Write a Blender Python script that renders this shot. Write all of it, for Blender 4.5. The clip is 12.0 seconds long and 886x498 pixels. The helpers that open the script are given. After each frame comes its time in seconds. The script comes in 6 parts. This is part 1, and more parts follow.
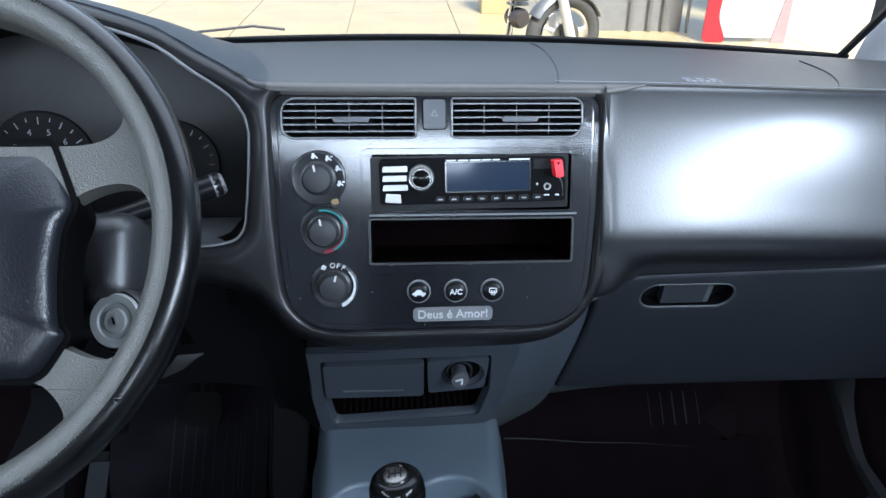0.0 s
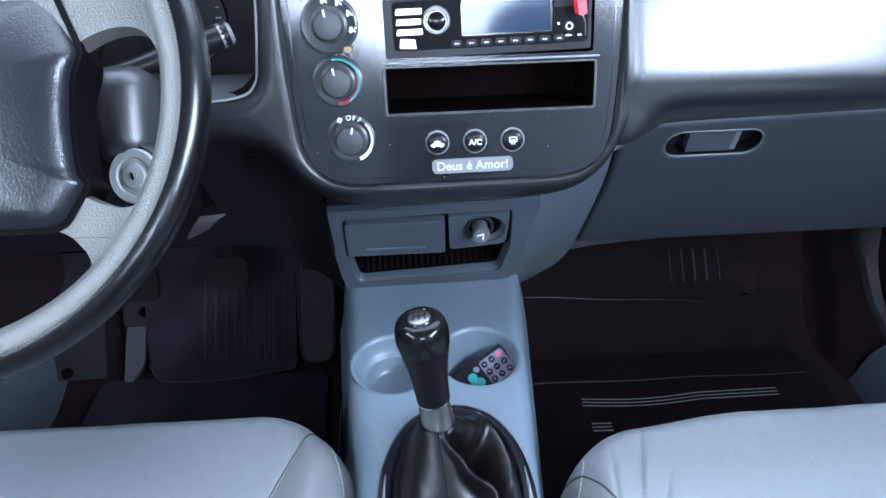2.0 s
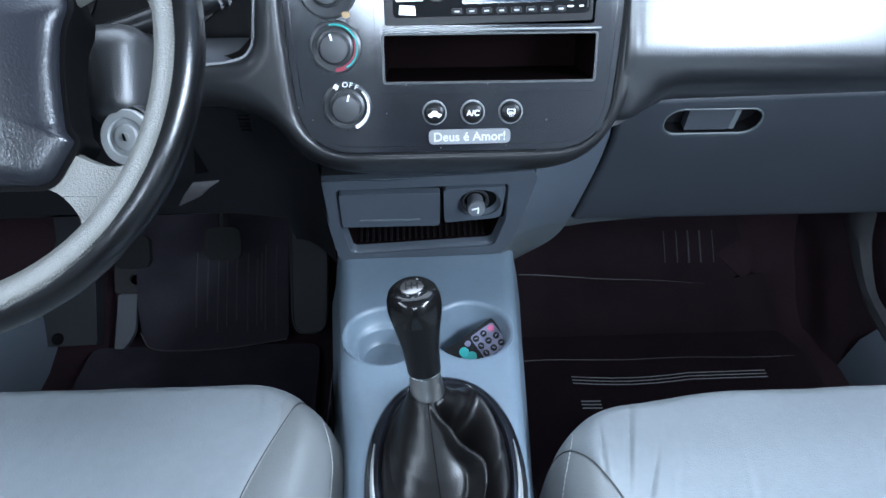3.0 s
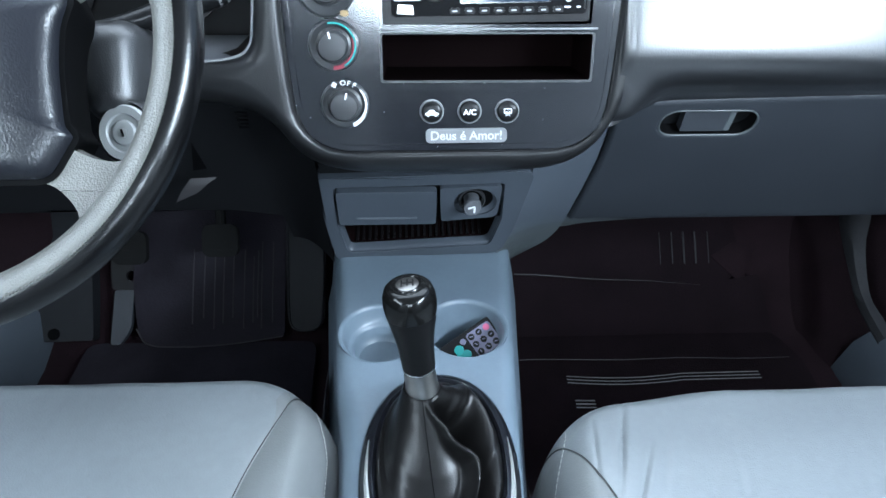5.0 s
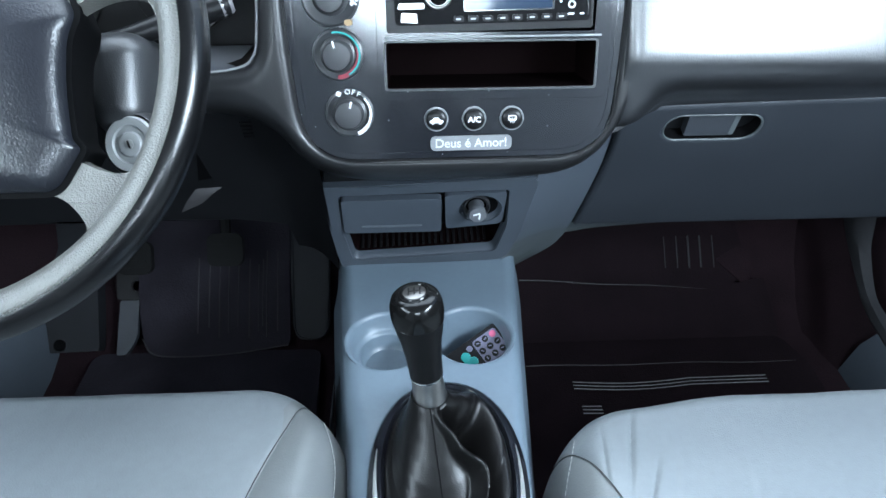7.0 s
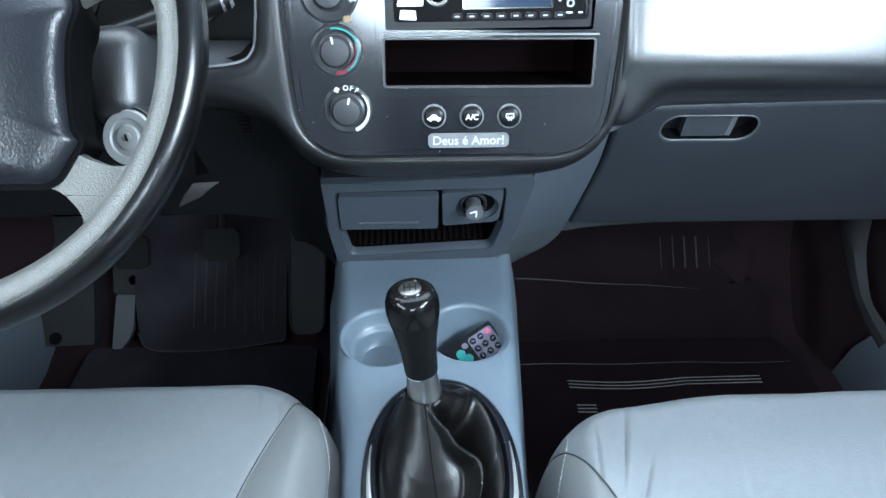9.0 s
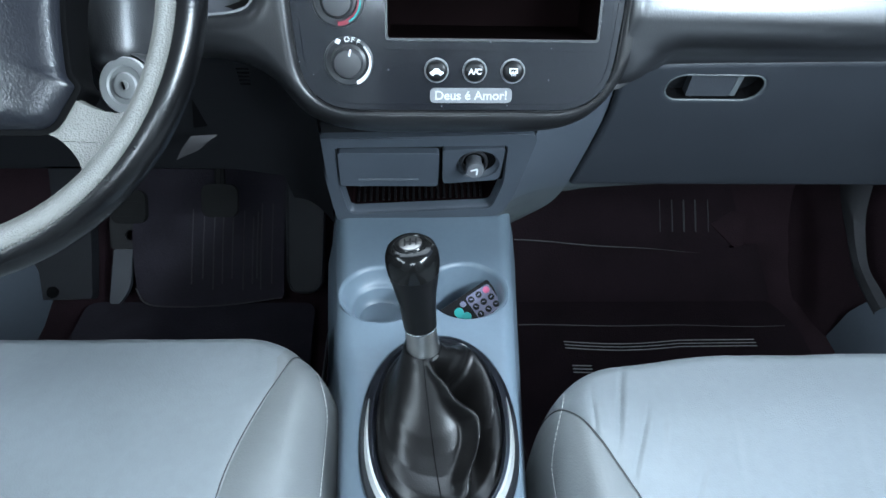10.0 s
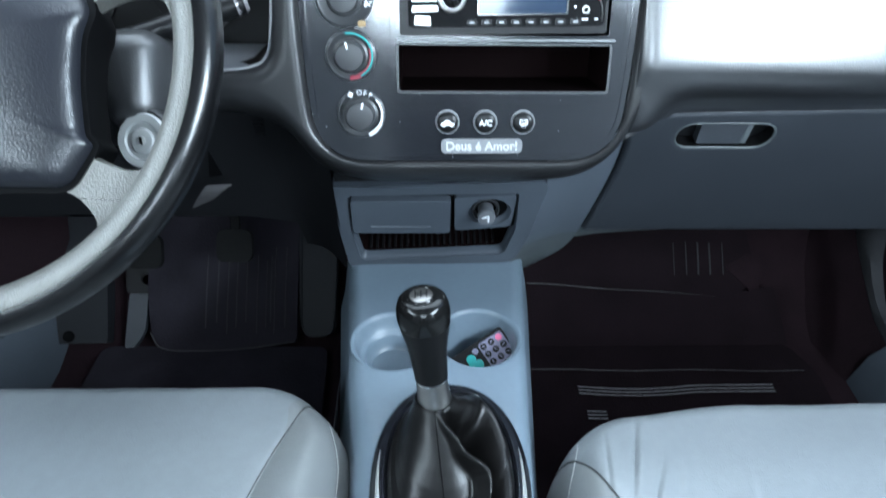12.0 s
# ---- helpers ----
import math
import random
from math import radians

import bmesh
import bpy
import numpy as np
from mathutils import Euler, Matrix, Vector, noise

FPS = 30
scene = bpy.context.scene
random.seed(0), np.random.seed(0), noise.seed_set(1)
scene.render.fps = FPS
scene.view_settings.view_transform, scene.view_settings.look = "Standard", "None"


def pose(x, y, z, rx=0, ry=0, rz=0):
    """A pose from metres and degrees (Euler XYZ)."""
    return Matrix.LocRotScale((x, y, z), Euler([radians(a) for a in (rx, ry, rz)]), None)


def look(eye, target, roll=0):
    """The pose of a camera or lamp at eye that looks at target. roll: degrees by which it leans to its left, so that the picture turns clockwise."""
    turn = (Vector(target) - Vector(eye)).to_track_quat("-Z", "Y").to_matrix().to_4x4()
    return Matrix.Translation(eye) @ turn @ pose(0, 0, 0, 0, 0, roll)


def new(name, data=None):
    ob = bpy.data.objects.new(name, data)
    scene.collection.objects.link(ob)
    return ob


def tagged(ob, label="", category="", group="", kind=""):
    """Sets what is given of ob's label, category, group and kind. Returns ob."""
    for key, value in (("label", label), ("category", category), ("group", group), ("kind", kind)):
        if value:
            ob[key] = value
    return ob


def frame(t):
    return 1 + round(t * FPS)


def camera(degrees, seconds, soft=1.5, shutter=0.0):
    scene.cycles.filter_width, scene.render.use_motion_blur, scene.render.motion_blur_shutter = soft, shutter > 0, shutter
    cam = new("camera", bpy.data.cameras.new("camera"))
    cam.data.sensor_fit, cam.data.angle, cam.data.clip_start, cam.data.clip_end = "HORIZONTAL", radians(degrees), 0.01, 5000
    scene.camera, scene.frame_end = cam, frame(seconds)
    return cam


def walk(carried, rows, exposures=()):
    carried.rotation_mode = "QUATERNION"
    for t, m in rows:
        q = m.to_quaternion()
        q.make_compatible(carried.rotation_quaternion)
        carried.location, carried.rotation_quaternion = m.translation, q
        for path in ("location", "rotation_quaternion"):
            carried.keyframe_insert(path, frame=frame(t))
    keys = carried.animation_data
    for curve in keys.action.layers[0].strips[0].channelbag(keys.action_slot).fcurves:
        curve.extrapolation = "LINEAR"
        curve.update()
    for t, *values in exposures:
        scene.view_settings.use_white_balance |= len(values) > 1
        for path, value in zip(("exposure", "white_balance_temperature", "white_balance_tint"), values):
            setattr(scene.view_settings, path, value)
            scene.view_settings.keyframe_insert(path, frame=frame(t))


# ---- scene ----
cam = camera(64.5, 12.0, shutter=0.5)
PATH = [
    (0, (-0.041, -0.001, 0.846), (0.086, 1.776, -0.063), 1.0),
    (0.5, (-0.038, -0.003, 0.846), (0.091, 1.764, -0.082), 0.9),
    (1, (-0.035, -0.007, 0.836), (0.058, 1.667, -0.254), -1.1),
    (1.5, (-0.041, -0.007, 0.825), (0.025, 1.616, -0.342), -1.3),
    (2, (-0.041, -0.007, 0.821), (0.018, 1.592, -0.38), -1.5),
    (2.5, (-0.04, -0.009, 0.817), (0.033, 1.562, -0.419), 0.0),
    (3, (-0.041, -0.008, 0.813), (0.032, 1.554, -0.434), 0.3),
    (5, (-0.04, -0.012, 0.814), (0.041, 1.55, -0.433), 1.0),
    (5.5, (-0.041, -0.013, 0.816), (-0.045, 1.555, -0.425), -3.2),
    (6, (-0.04, -0.011, 0.815), (0.007, 1.542, -0.445), -1.6),
    (6.5, (-0.04, -0.008, 0.814), (0.034, 1.559, -0.426), -0.5),
    (7, (-0.043, -0.011, 0.815), (0.031, 1.562, -0.419), 0.2),
    (7.2, (-0.043, -0.012, 0.815), (0.032, 1.562, -0.416), 0.2),
    (9, (-0.042, -0.013, 0.815), (0.039, 1.556, -0.422), 1.0),
    (9.5, (-0.044, -0.017, 0.81), (0.023, 1.497, -0.495), 1.4),
    (10, (-0.045, -0.015, 0.808), (0.045, 1.489, -0.508), 2.2),
    (10.5, (-0.045, -0.015, 0.807), (0.06, 1.484, -0.512), 2.9),
    (11, (-0.045, -0.015, 0.806), (0.043, 1.481, -0.518), 2.3),
    (11.5, (-0.047, -0.016, 0.807), (0.042, 1.488, -0.508), 2.2),
    (12, (-0.042, -0.009, 0.818), (0.006, 1.562, -0.419), 1.0),
]
EXPOSURES = [(0.0, 0.28, 5700, 9), (0.5, 0.28, 5700, 9), (1.0, 0.78, 5500, 11), (1.5, 1.41, 5450, 14), (2.5, 1.41, 5550, 10), (5.0, 1.46, 5800, 5), (12.0, 1.46, 5800, 3)]
walk(cam, [(t, look(eye, target, roll)) for t, eye, target, roll in PATH], EXPOSURES)

# ---- light ----
world = bpy.data.worlds.new("sky")
scene.world = world
world.use_nodes = True
wn = world.node_tree
sky = wn.nodes.new("ShaderNodeTexSky")
sky.sky_type = "NISHITA"
sky.sun_disc = False
sky.sun_elevation, sky.sun_rotation = radians(55), radians(170)
sky.air_density, sky.dust_density, sky.ozone_density = 1.0, 2.5, 1.0
wn.links.new(sky.outputs[0], wn.nodes["Background"].inputs[0])
wn.nodes["Background"].inputs[1].default_value = 0.15


def lamp(name, kind, m, energy, color=(1, 1, 1), size=(1, 1), angle=10):
    data = bpy.data.lights.new(name, kind)
    data.energy, data.color = energy, color
    if kind == "AREA":
        data.shape, data.size, data.size_y = "RECTANGLE", size[0], size[1]
    else:
        data.angle = radians(angle)
    ob = new(name, data)
    ob.matrix_world = m
    return ob


lamp("sun", "SUN", look((1.2, -4, 6), (0, 0, 0)), 5.0, (1.0, 0.95, 0.86), angle=12)
# daylight that enters by the windscreen and the side windows
lamp("windscreen_light", "AREA", look((0.0, 0.60, 1.03), (0.0, -0.017, 0.243)), 4.4, (0.90, 0.95, 1.0), (1.0, 0.40))
lamp("passenger_window_light", "AREA", look((0.70, -0.20, 0.955), (0.0, -0.17, 0.86)), 16.0, (0.84, 0.92, 1.0), (0.66, 0.17))
lamp("rear_side_window_light", "AREA", look((0.70, -0.82, 0.98), (0.0, -0.60, 0.85)), 10.0, (0.84, 0.92, 1.0), (0.52, 0.28))
lamp("driver_window_light", "AREA", look((-0.70, -0.06, 0.95), (0.0, -0.06, 0.86)), 6.0, (0.86, 0.94, 1.0), (0.84, 0.20))
lamp("rear_driver_window_light", "AREA", look((-0.70, -0.82, 0.98), (0.0, -0.60, 0.85)), 6.0, (0.86, 0.94, 1.0), (0.52, 0.28))
lamp("rear_window_light", "AREA", look((0.0, -1.22, 1.08), (0.0, 0.0, 0.95)), 16.5, (0.84, 0.92, 1.0), (1.15, 0.23))


# ---- materials ----
def mat(name, color, rough=0.5, metal=0.0, grain=0.0, grain_scale=900.0, wrinkle=0.0, wrinkle_scale=120.0, vary=0.12, vary_scale=14.0,
        coat=0.0, coat_rough=0.03, spec=0.5, stretch=(1, 1, 1), dust=0.0):
    m = bpy.data.materials.new(name)
    m.use_nodes = True
    nt = m.node_tree
    b = nt.nodes["Principled BSDF"]
    b.inputs["Roughness"].default_value, b.inputs["Metallic"].default_value = rough, metal
    b.inputs["Coat Weight"].default_value, b.inputs["Specular IOR Level"].default_value = coat, spec
    b.inputs["Coat Roughness"].default_value = coat_rough
    b.inputs["Base Color"].default_value = (*color, 1)
    add, link = nt.nodes.new, nt.links.new
    tex = add("ShaderNodeTexCoord")
    mapping = add("ShaderNodeMapping")
    mapping.inputs["Scale"].default_value = stretch
    link(tex.outputs["Object"], mapping.inputs["Vector"])
    big, small = add("ShaderNodeTexNoise"), add("ShaderNodeTexNoise")
    big.inputs["Scale"].default_value, big.inputs["Detail"].default_value = vary_scale, 4
    small.inputs["Scale"].default_value, small.inputs["Detail"].default_value = vary_scale * 14, 3
    for n in (big, small):
        link(mapping.outputs[0], n.inputs["Vector"])
    total = add("ShaderNodeMath")
    total.operation = "MULTIPLY_ADD"
    link(small.outputs["Fac"], total.inputs[0])
    total.inputs[1].default_value = 0.5
    link(big.outputs["Fac"], total.inputs[2])
    span = add("ShaderNodeMapRange")
    span.inputs["From Min"].default_value, span.inputs["From Max"].default_value = 0.45, 1.05
    span.inputs["To Min"].default_value, span.inputs["To Max"].default_value = 1 - vary, 1 + vary
    link(total.outputs[0], span.inputs["Value"])
    scale = add("ShaderNodeVectorMath")
    scale.operation = "SCALE"
    scale.inputs[0].default_value = color
    link(span.outputs[0], scale.inputs["Scale"])
    link(scale.outputs[0], b.inputs["Base Color"])
    if dust:
        # single pale specks, a few to a hand's breadth
        cell, near, pick, both_ = add("ShaderNodeTexVoronoi"), add("ShaderNodeMath"), add("ShaderNodeMath"), add("ShaderNodeMath")
        split, mix = add("ShaderNodeSeparateColor"), add("ShaderNodeMix")
        cell.inputs["Scale"].default_value = 170
        link(mapping.outputs[0], cell.inputs["Vector"])
        near.operation, pick.operation, both_.operation = "LESS_THAN", "GREATER_THAN", "MULTIPLY"
        near.inputs[1].default_value, pick.inputs[1].default_value = 0.10, 1 - dust
        link(cell.outputs["Distance"], near.inputs[0])
        link(cell.outputs["Color"], split.inputs[0])
        link(split.outputs[0], pick.inputs[0])
        link(near.outputs[0], both_.inputs[0])
        link(pick.outputs[0], both_.inputs[1])
        mix.data_type = "RGBA"
        link(both_.outputs[0], mix.inputs["Factor"])
        link(scale.outputs[0], mix.inputs[6])
        mix.inputs[7].default_value = (0.16, 0.17, 0.18, 1)
        link(mix.outputs[2], b.inputs["Base Color"])
    rspan = add("ShaderNodeMapRange")
    rspan.inputs["From Min"].default_value, rspan.inputs["From Max"].default_value = 0.45, 1.05
    rspan.inputs["To Min"].default_value, rspan.inputs["To Max"].default_value = max(rough - 0.02, 0.02), min(rough + 0.02, 1)
    link(total.outputs[0], rspan.inputs["Value"])
    link(rspan.outputs[0], b.inputs["Roughness"])
    last = None
    if wrinkle:
        w = add("ShaderNodeTexVoronoi")
        w.feature = "DISTANCE_TO_EDGE"
        w.inputs["Scale"].default_value = wrinkle_scale
        warp = add("ShaderNodeVectorMath")
        warp.operation = "MULTIPLY_ADD"
        link(small.outputs["Color"], warp.inputs[0])
        warp.inputs[1].default_value = (0.02, 0.02, 0.02)
        link(mapping.outputs[0], warp.inputs[2])
        link(warp.outputs[0], w.inputs["Vector"])
        lim = add("ShaderNodeMapRange")
        lim.inputs["From Max"].default_value = 0.18
        link(w.outputs["Distance"], lim.inputs["Value"])
        last = add("ShaderNodeBump")
        last.inputs["Strength"].default_value, last.inputs["Distance"].default_value = wrinkle, 0.0012
        link(lim.outputs[0], last.inputs["Height"])
    if grain:
        g = add("ShaderNodeTexVoronoi")
        g.inputs["Scale"].default_value = grain_scale
        link(mapping.outputs[0], g.inputs["Vector"])
        bump = add("ShaderNodeBump")
        bump.inputs["Strength"].default_value, bump.inputs["Distance"].default_value = grain, 0.0005
        link(g.outputs["Distance"], bump.inputs["Height"])
        if last:
            link(last.outputs[0], bump.inputs["Normal"])
        last = bump
    if last:
        link(last.outputs[0], b.inputs["Normal"])
    return m


M = dict(
    # one vinyl; the light on hood and top is put into paler colours
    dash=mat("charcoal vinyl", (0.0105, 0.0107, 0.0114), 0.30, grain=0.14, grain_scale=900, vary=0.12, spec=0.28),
    hood=mat("lit charcoal vinyl", (0.030, 0.029, 0.0275), 0.36, grain=0.16, grain_scale=850, vary=0.14, spec=0.45),
    dashtop=mat("faded and lit charcoal vinyl", (0.054, 0.050, 0.045), 0.42, grain=0.2, grain_scale=800, vary=0.15, spec=0.6),
    pad=mat("charcoal airbag vinyl", (0.008, 0.0086, 0.0098), 0.42, grain=0.18, grain_scale=600, wrinkle=0.13, wrinkle_scale=190, stretch=(1, 1, 0.6), spec=0.6, coat=1.0, coat_rough=0.24),
    # the shade under the dash is put into this near-black colour
    lower=mat("blue grey plastic darkened for shade", (0.0052, 0.0054, 0.0062), 0.55, grain=0.35, grain_scale=800, vary=0.10, spec=0.13),
    glovedoor=mat("satin blue grey plastic darkened for shade", (0.0175, 0.020, 0.0245), 0.44, grain=0.35, grain_scale=800, vary=0.12, vary_scale=14),
    console=mat("pale blue grey plastic darkened for shade", (0.090, 0.115, 0.140), 0.35, grain=0.25, grain_scale=900, vary=0.10),
    ashblue=mat("mid blue grey plastic darkened for shade", (0.047, 0.055, 0.067), 0.45, grain=0.25, grain_scale=900, vary=0.10),
    ashdark=mat("dark blue grey plastic darkened for shade", (0.033, 0.039, 0.0485), 0.45, grain=0.25, grain_scale=900, vary=0.10),
    piano=mat("satin black plastic", (0.0024, 0.0024, 0.0028), 0.45, vary=0.1, vary_scale=40, spec=0.05),
    hazard=mat("pale grey button plastic", (0.065, 0.068, 0.075), 0.40, vary=0.08, vary_scale=60),
    # pale tone for edges that catch light: latch, its recess, dash ledge
    littrim=mat("grey trim plastic lightened as lit", (0.046, 0.053, 0.056), 0.5, grain=0.25, vary=0.12),
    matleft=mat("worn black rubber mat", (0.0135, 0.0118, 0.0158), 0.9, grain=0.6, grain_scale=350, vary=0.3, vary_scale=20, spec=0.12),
    panel=mat("black panel plastic", (0.0060, 0.0065, 0.0085), 0.13, grain=0.04, grain_scale=1200, vary=0.06, vary_scale=30, spec=0.80, dust=0.07),
    black=mat("black plastic", (0.0036, 0.0036, 0.004), 0.34, vary=0.2, vary_scale=60, spec=0.2),
    soft=mat("soft black rubber", (0.0060, 0.0058, 0.0062), 0.55, spec=0.2, vary=0.2, vary_scale=60),
    gripgrey=mat("dark grey knob plastic", (0.016, 0.0165, 0.018), 0.42, vary=0.08, vary_scale=60),
    dialgrey=mat("dark grey dial plastic", (0.018, 0.019, 0.021), 0.38, vary=0.08, vary_scale=60),
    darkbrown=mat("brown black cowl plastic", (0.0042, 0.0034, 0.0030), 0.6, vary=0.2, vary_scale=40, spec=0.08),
    # the shade inside recesses is put into these two near-black colours
    pocket=mat("black for shaded slot and tray", (0.0022, 0.0010, 0.0011), 0.8, vary=0.2, spec=0.02),
    void=mat("near-black for shaded gaps and seams", (0.0014, 0.0014, 0.0016), 0.7, vary=0.2, spec=0.05),
    # serves pale prints and trim, and highlights painted along edges
    slat=mat("pale grey for trim, prints and lit edges", (0.16, 0.163, 0.17), 0.38, vary=0.15, vary_scale=40),
    rim=mat("grey wheel urethane", (0.070, 0.0685, 0.062), 0.43, grain=0.6, grain_scale=750, vary=0.10, spec=0.5),
    leather=mat("black stitched leather", (0.0020, 0.0020, 0.0022), 0.24, grain=0.12, grain_scale=700, vary=0.2, spec=0.34),
    hub=mat("dark airbag cover vinyl", (0.0060, 0.0066, 0.0090), 0.30, grain=0.22, grain_scale=650, wrinkle=0.07, wrinkle_scale=150, stretch=(1, 1, 0.5), spec=0.40),
    shroud=mat("dark grey column plastic", (0.013, 0.0135, 0.0145), 0.34, grain=0.25),
    lilacgrey=mat("pale worn stalk plastic", (0.095, 0.090, 0.095), 0.3, vary=0.25, vary_scale=120),
    lockgrey=mat("pale grey lock plastic", (0.185, 0.19, 0.19), 0.4, vary=0.08, vary_scale=60),
    white=mat("white print", (0.55, 0.56, 0.57), 0.5, vary=0.06, vary_scale=200),
    decal=mat("worn white letters", (0.36, 0.365, 0.37), 0.5, vary=0.1, vary_scale=200),
    dimwhite=mat("dim grey print", (0.26, 0.27, 0.28), 0.5, vary=0.1, vary_scale=200),
    chrome=mat("chrome", (0.80, 0.81, 0.83), 0.10, 1.0, vary=0.04),
    wornmetal=mat("worn dark metal", (0.13, 0.125, 0.12), 0.3, 1.0, vary=0.5, vary_scale=160),
    satin=mat("satin metal", (0.30, 0.295, 0.285), 0.32, 1.0, vary=0.1, vary_scale=80),
    silver=mat("silver painted plastic", (0.34, 0.345, 0.34), 0.34, 0.6, vary=0.06),
    gloss=mat("gloss black lacquer", (0.003, 0.003, 0.003), 0.15, vary=0.1, spec=0.20),
    screen=mat("radio display glass", (0.014, 0.022, 0.038), 0.08, vary=0.08, spec=0.28),
    red=mat("red translucent plastic", (0.65, 0.02, 0.03), 0.25, vary=0.1, coat=0.3),
    redprint=mat("red print", (0.5, 0.035, 0.05), 0.5, vary=0.1),
    fadedred=mat("faded pink print", (0.50, 0.36, 0.37), 0.5, vary=0.1),
    maroon=mat("dull red print", (0.15, 0.006, 0.018), 0.5, vary=0.1),
    teal=mat("teal print", (0.02, 0.26, 0.24), 0.5, vary=0.1),
    tealprint=mat("dark teal print", (0.015, 0.20, 0.19), 0.5, vary=0.1),
    lilac=mat("pale lilac rubber key", (0.11, 0.105, 0.155), 0.5, vary=0.1),
    pink=mat("pink rubber key", (0.42, 0.08, 0.16), 0.5, vary=0.1),
    amber=mat("amber print", (0.22, 0.15, 0.07), 0.5, vary=0.1),
    plaque=mat("brushed metal plaque", (0.125, 0.128, 0.135), 0.38, 0.0, vary=0.1, vary_scale=60),
    seat=mat("grey seat leatherette", (0.102, 0.111, 0.117), 0.46, grain=0.30, grain_scale=650, wrinkle=0.05, wrinkle_scale=40, vary=0.10, vary_scale=9),
    bolster=mat("grey bolster leatherette", (0.092, 0.097, 0.098), 0.50, grain=0.30, grain_scale=650, vary=0.08, vary_scale=9),
    boltseam=mat("dark seam thread", (0.004, 0.0042, 0.0044), 0.7, vary=0.2, vary_scale=60),
    thread=mat("pale stitching", (0.36, 0.36, 0.345), 0.8, vary=0.1),
    grip=mat("black knob leather", (0.0025, 0.0025, 0.0027), 0.36, grain=0.10, grain_scale=900, vary=0.15, spec=0.18),
    boot=mat("black boot leather", (0.0028, 0.0026, 0.0026), 0.33, grain=0.14, grain_scale=900, wrinkle=0.06, wrinkle_scale=60, vary=0.15, vary_scale=30, spec=0.26),
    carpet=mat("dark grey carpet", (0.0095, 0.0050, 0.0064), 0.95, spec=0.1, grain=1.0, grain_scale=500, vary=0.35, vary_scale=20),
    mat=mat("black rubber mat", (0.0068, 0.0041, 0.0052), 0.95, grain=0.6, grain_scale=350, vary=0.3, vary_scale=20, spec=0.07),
    ridge=mat("worn rubber ridge", (0.12, 0.115, 0.12), 0.6, vary=0.3, vary_scale=60),
    dimgrey=mat("dark grey plastic for the lit fold", (0.022, 0.022, 0.024), 0.75, grain=0.3, vary=0.3, vary_scale=25, spec=0.2),
    ribpale=mat("worn rubber crease", (0.035, 0.032, 0.034), 0.7, vary=0.3, vary_scale=60),
    ribdark=mat("dull rubber rib", (0.0115, 0.0105, 0.0115), 0.7, vary=0.3, vary_scale=60),
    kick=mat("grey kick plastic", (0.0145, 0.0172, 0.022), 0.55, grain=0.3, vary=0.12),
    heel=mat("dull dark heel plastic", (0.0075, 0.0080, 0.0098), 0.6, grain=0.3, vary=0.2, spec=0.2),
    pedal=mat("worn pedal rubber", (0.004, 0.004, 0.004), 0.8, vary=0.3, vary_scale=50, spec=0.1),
    skyshell=mat("grey of the unseen sky shell", (0.12, 0.12, 0.12), 0.8, vary=0.1, vary_scale=0.5),
    # darker than the pale fabric, to hold down bounced light in the cabin
    liner=mat("headliner darkened to limit bounce", (0.06, 0.06, 0.063), 0.9, grain=0.4, grain_scale=300, vary=0.05),
    trim=mat("pale grey pillar plastic", (0.50, 0.51, 0.53), 0.55, vary=0.05),
    seal=mat("black glass frit", (0.008, 0.008, 0.009), 0.4, vary=0.15),
    paint=mat("white car paint", (0.78, 0.79, 0.80), 0.2, vary=0.03, coat=0.8),
    tile=mat("beige polished floor tile", (0.62, 0.49, 0.26), 0.25, vary=0.10, vary_scale=2.0),
    # windscreen haze is put into the colours of grout and tyre, both lightened
    grout=mat("brown tile grout", (0.34, 0.26, 0.15), 0.9, vary=0.2),
    tyre=mat("tyre rubber lightened for haze", (0.12, 0.118, 0.112), 0.8, vary=0.2, vary_scale=40),
    smoke=mat("smoked door glass", (0.3, 0.3, 0.29), 0.15, vary=0.1),
    post=mat("dark steel", (0.12, 0.11, 0.11), 0.4, 0.6, vary=0.1),
    board=mat("white display board", (0.85, 0.85, 0.84), 0.4, vary=0.04),
)


def glass(name):
    m = bpy.data.materials.new(name)
    m.use_nodes = True
    b = m.node_tree.nodes["Principled BSDF"]
    b.inputs["Base Color"].default_value = (0.98, 1.0, 0.99, 1)
    b.inputs["Roughness"].default_value, b.inputs["IOR"].default_value = 0.0, 1.02
    b.inputs["Transmission Weight"].default_value = 1.0
    return m


M["glass"] = glass("windscreen glass")


# ---- building helpers ----
def thing(name, loc, label, category, group="", kind=""):
    e = new(name)
    e.location = loc
    e.empty_display_size = 0.05
    return tagged(e, label, category, group, kind)


def part(name, bm, material, parent=None, label="", bevel=0.0, seg=2, smooth=True, fix=True):
    if fix:
        bmesh.ops.recalc_face_normals(bm, faces=bm.faces)
    me = bpy.data.meshes.new(name)
    bm.to_mesh(me)
    bm.free()
    me.materials.append(material)
    if smooth:
        me.shade_smooth()
    ob = new(name, me)
    if parent:
        ob.parent = parent
        if parent.type == "EMPTY":
            ob.matrix_parent_inverse = Matrix.Translation(-parent.location)
    if bevel:
        mod = ob.modifiers.new("edge", "BEVEL")
        mod.width, mod.segments, mod.limit_method, mod.angle_limit = bevel, seg, "ANGLE", radians(35)
        mod.harden_normals = True
    elif smooth:
        me.set_sharp_from_angle(angle=radians(42))
    if label:
        tagged(ob, label)
    return ob


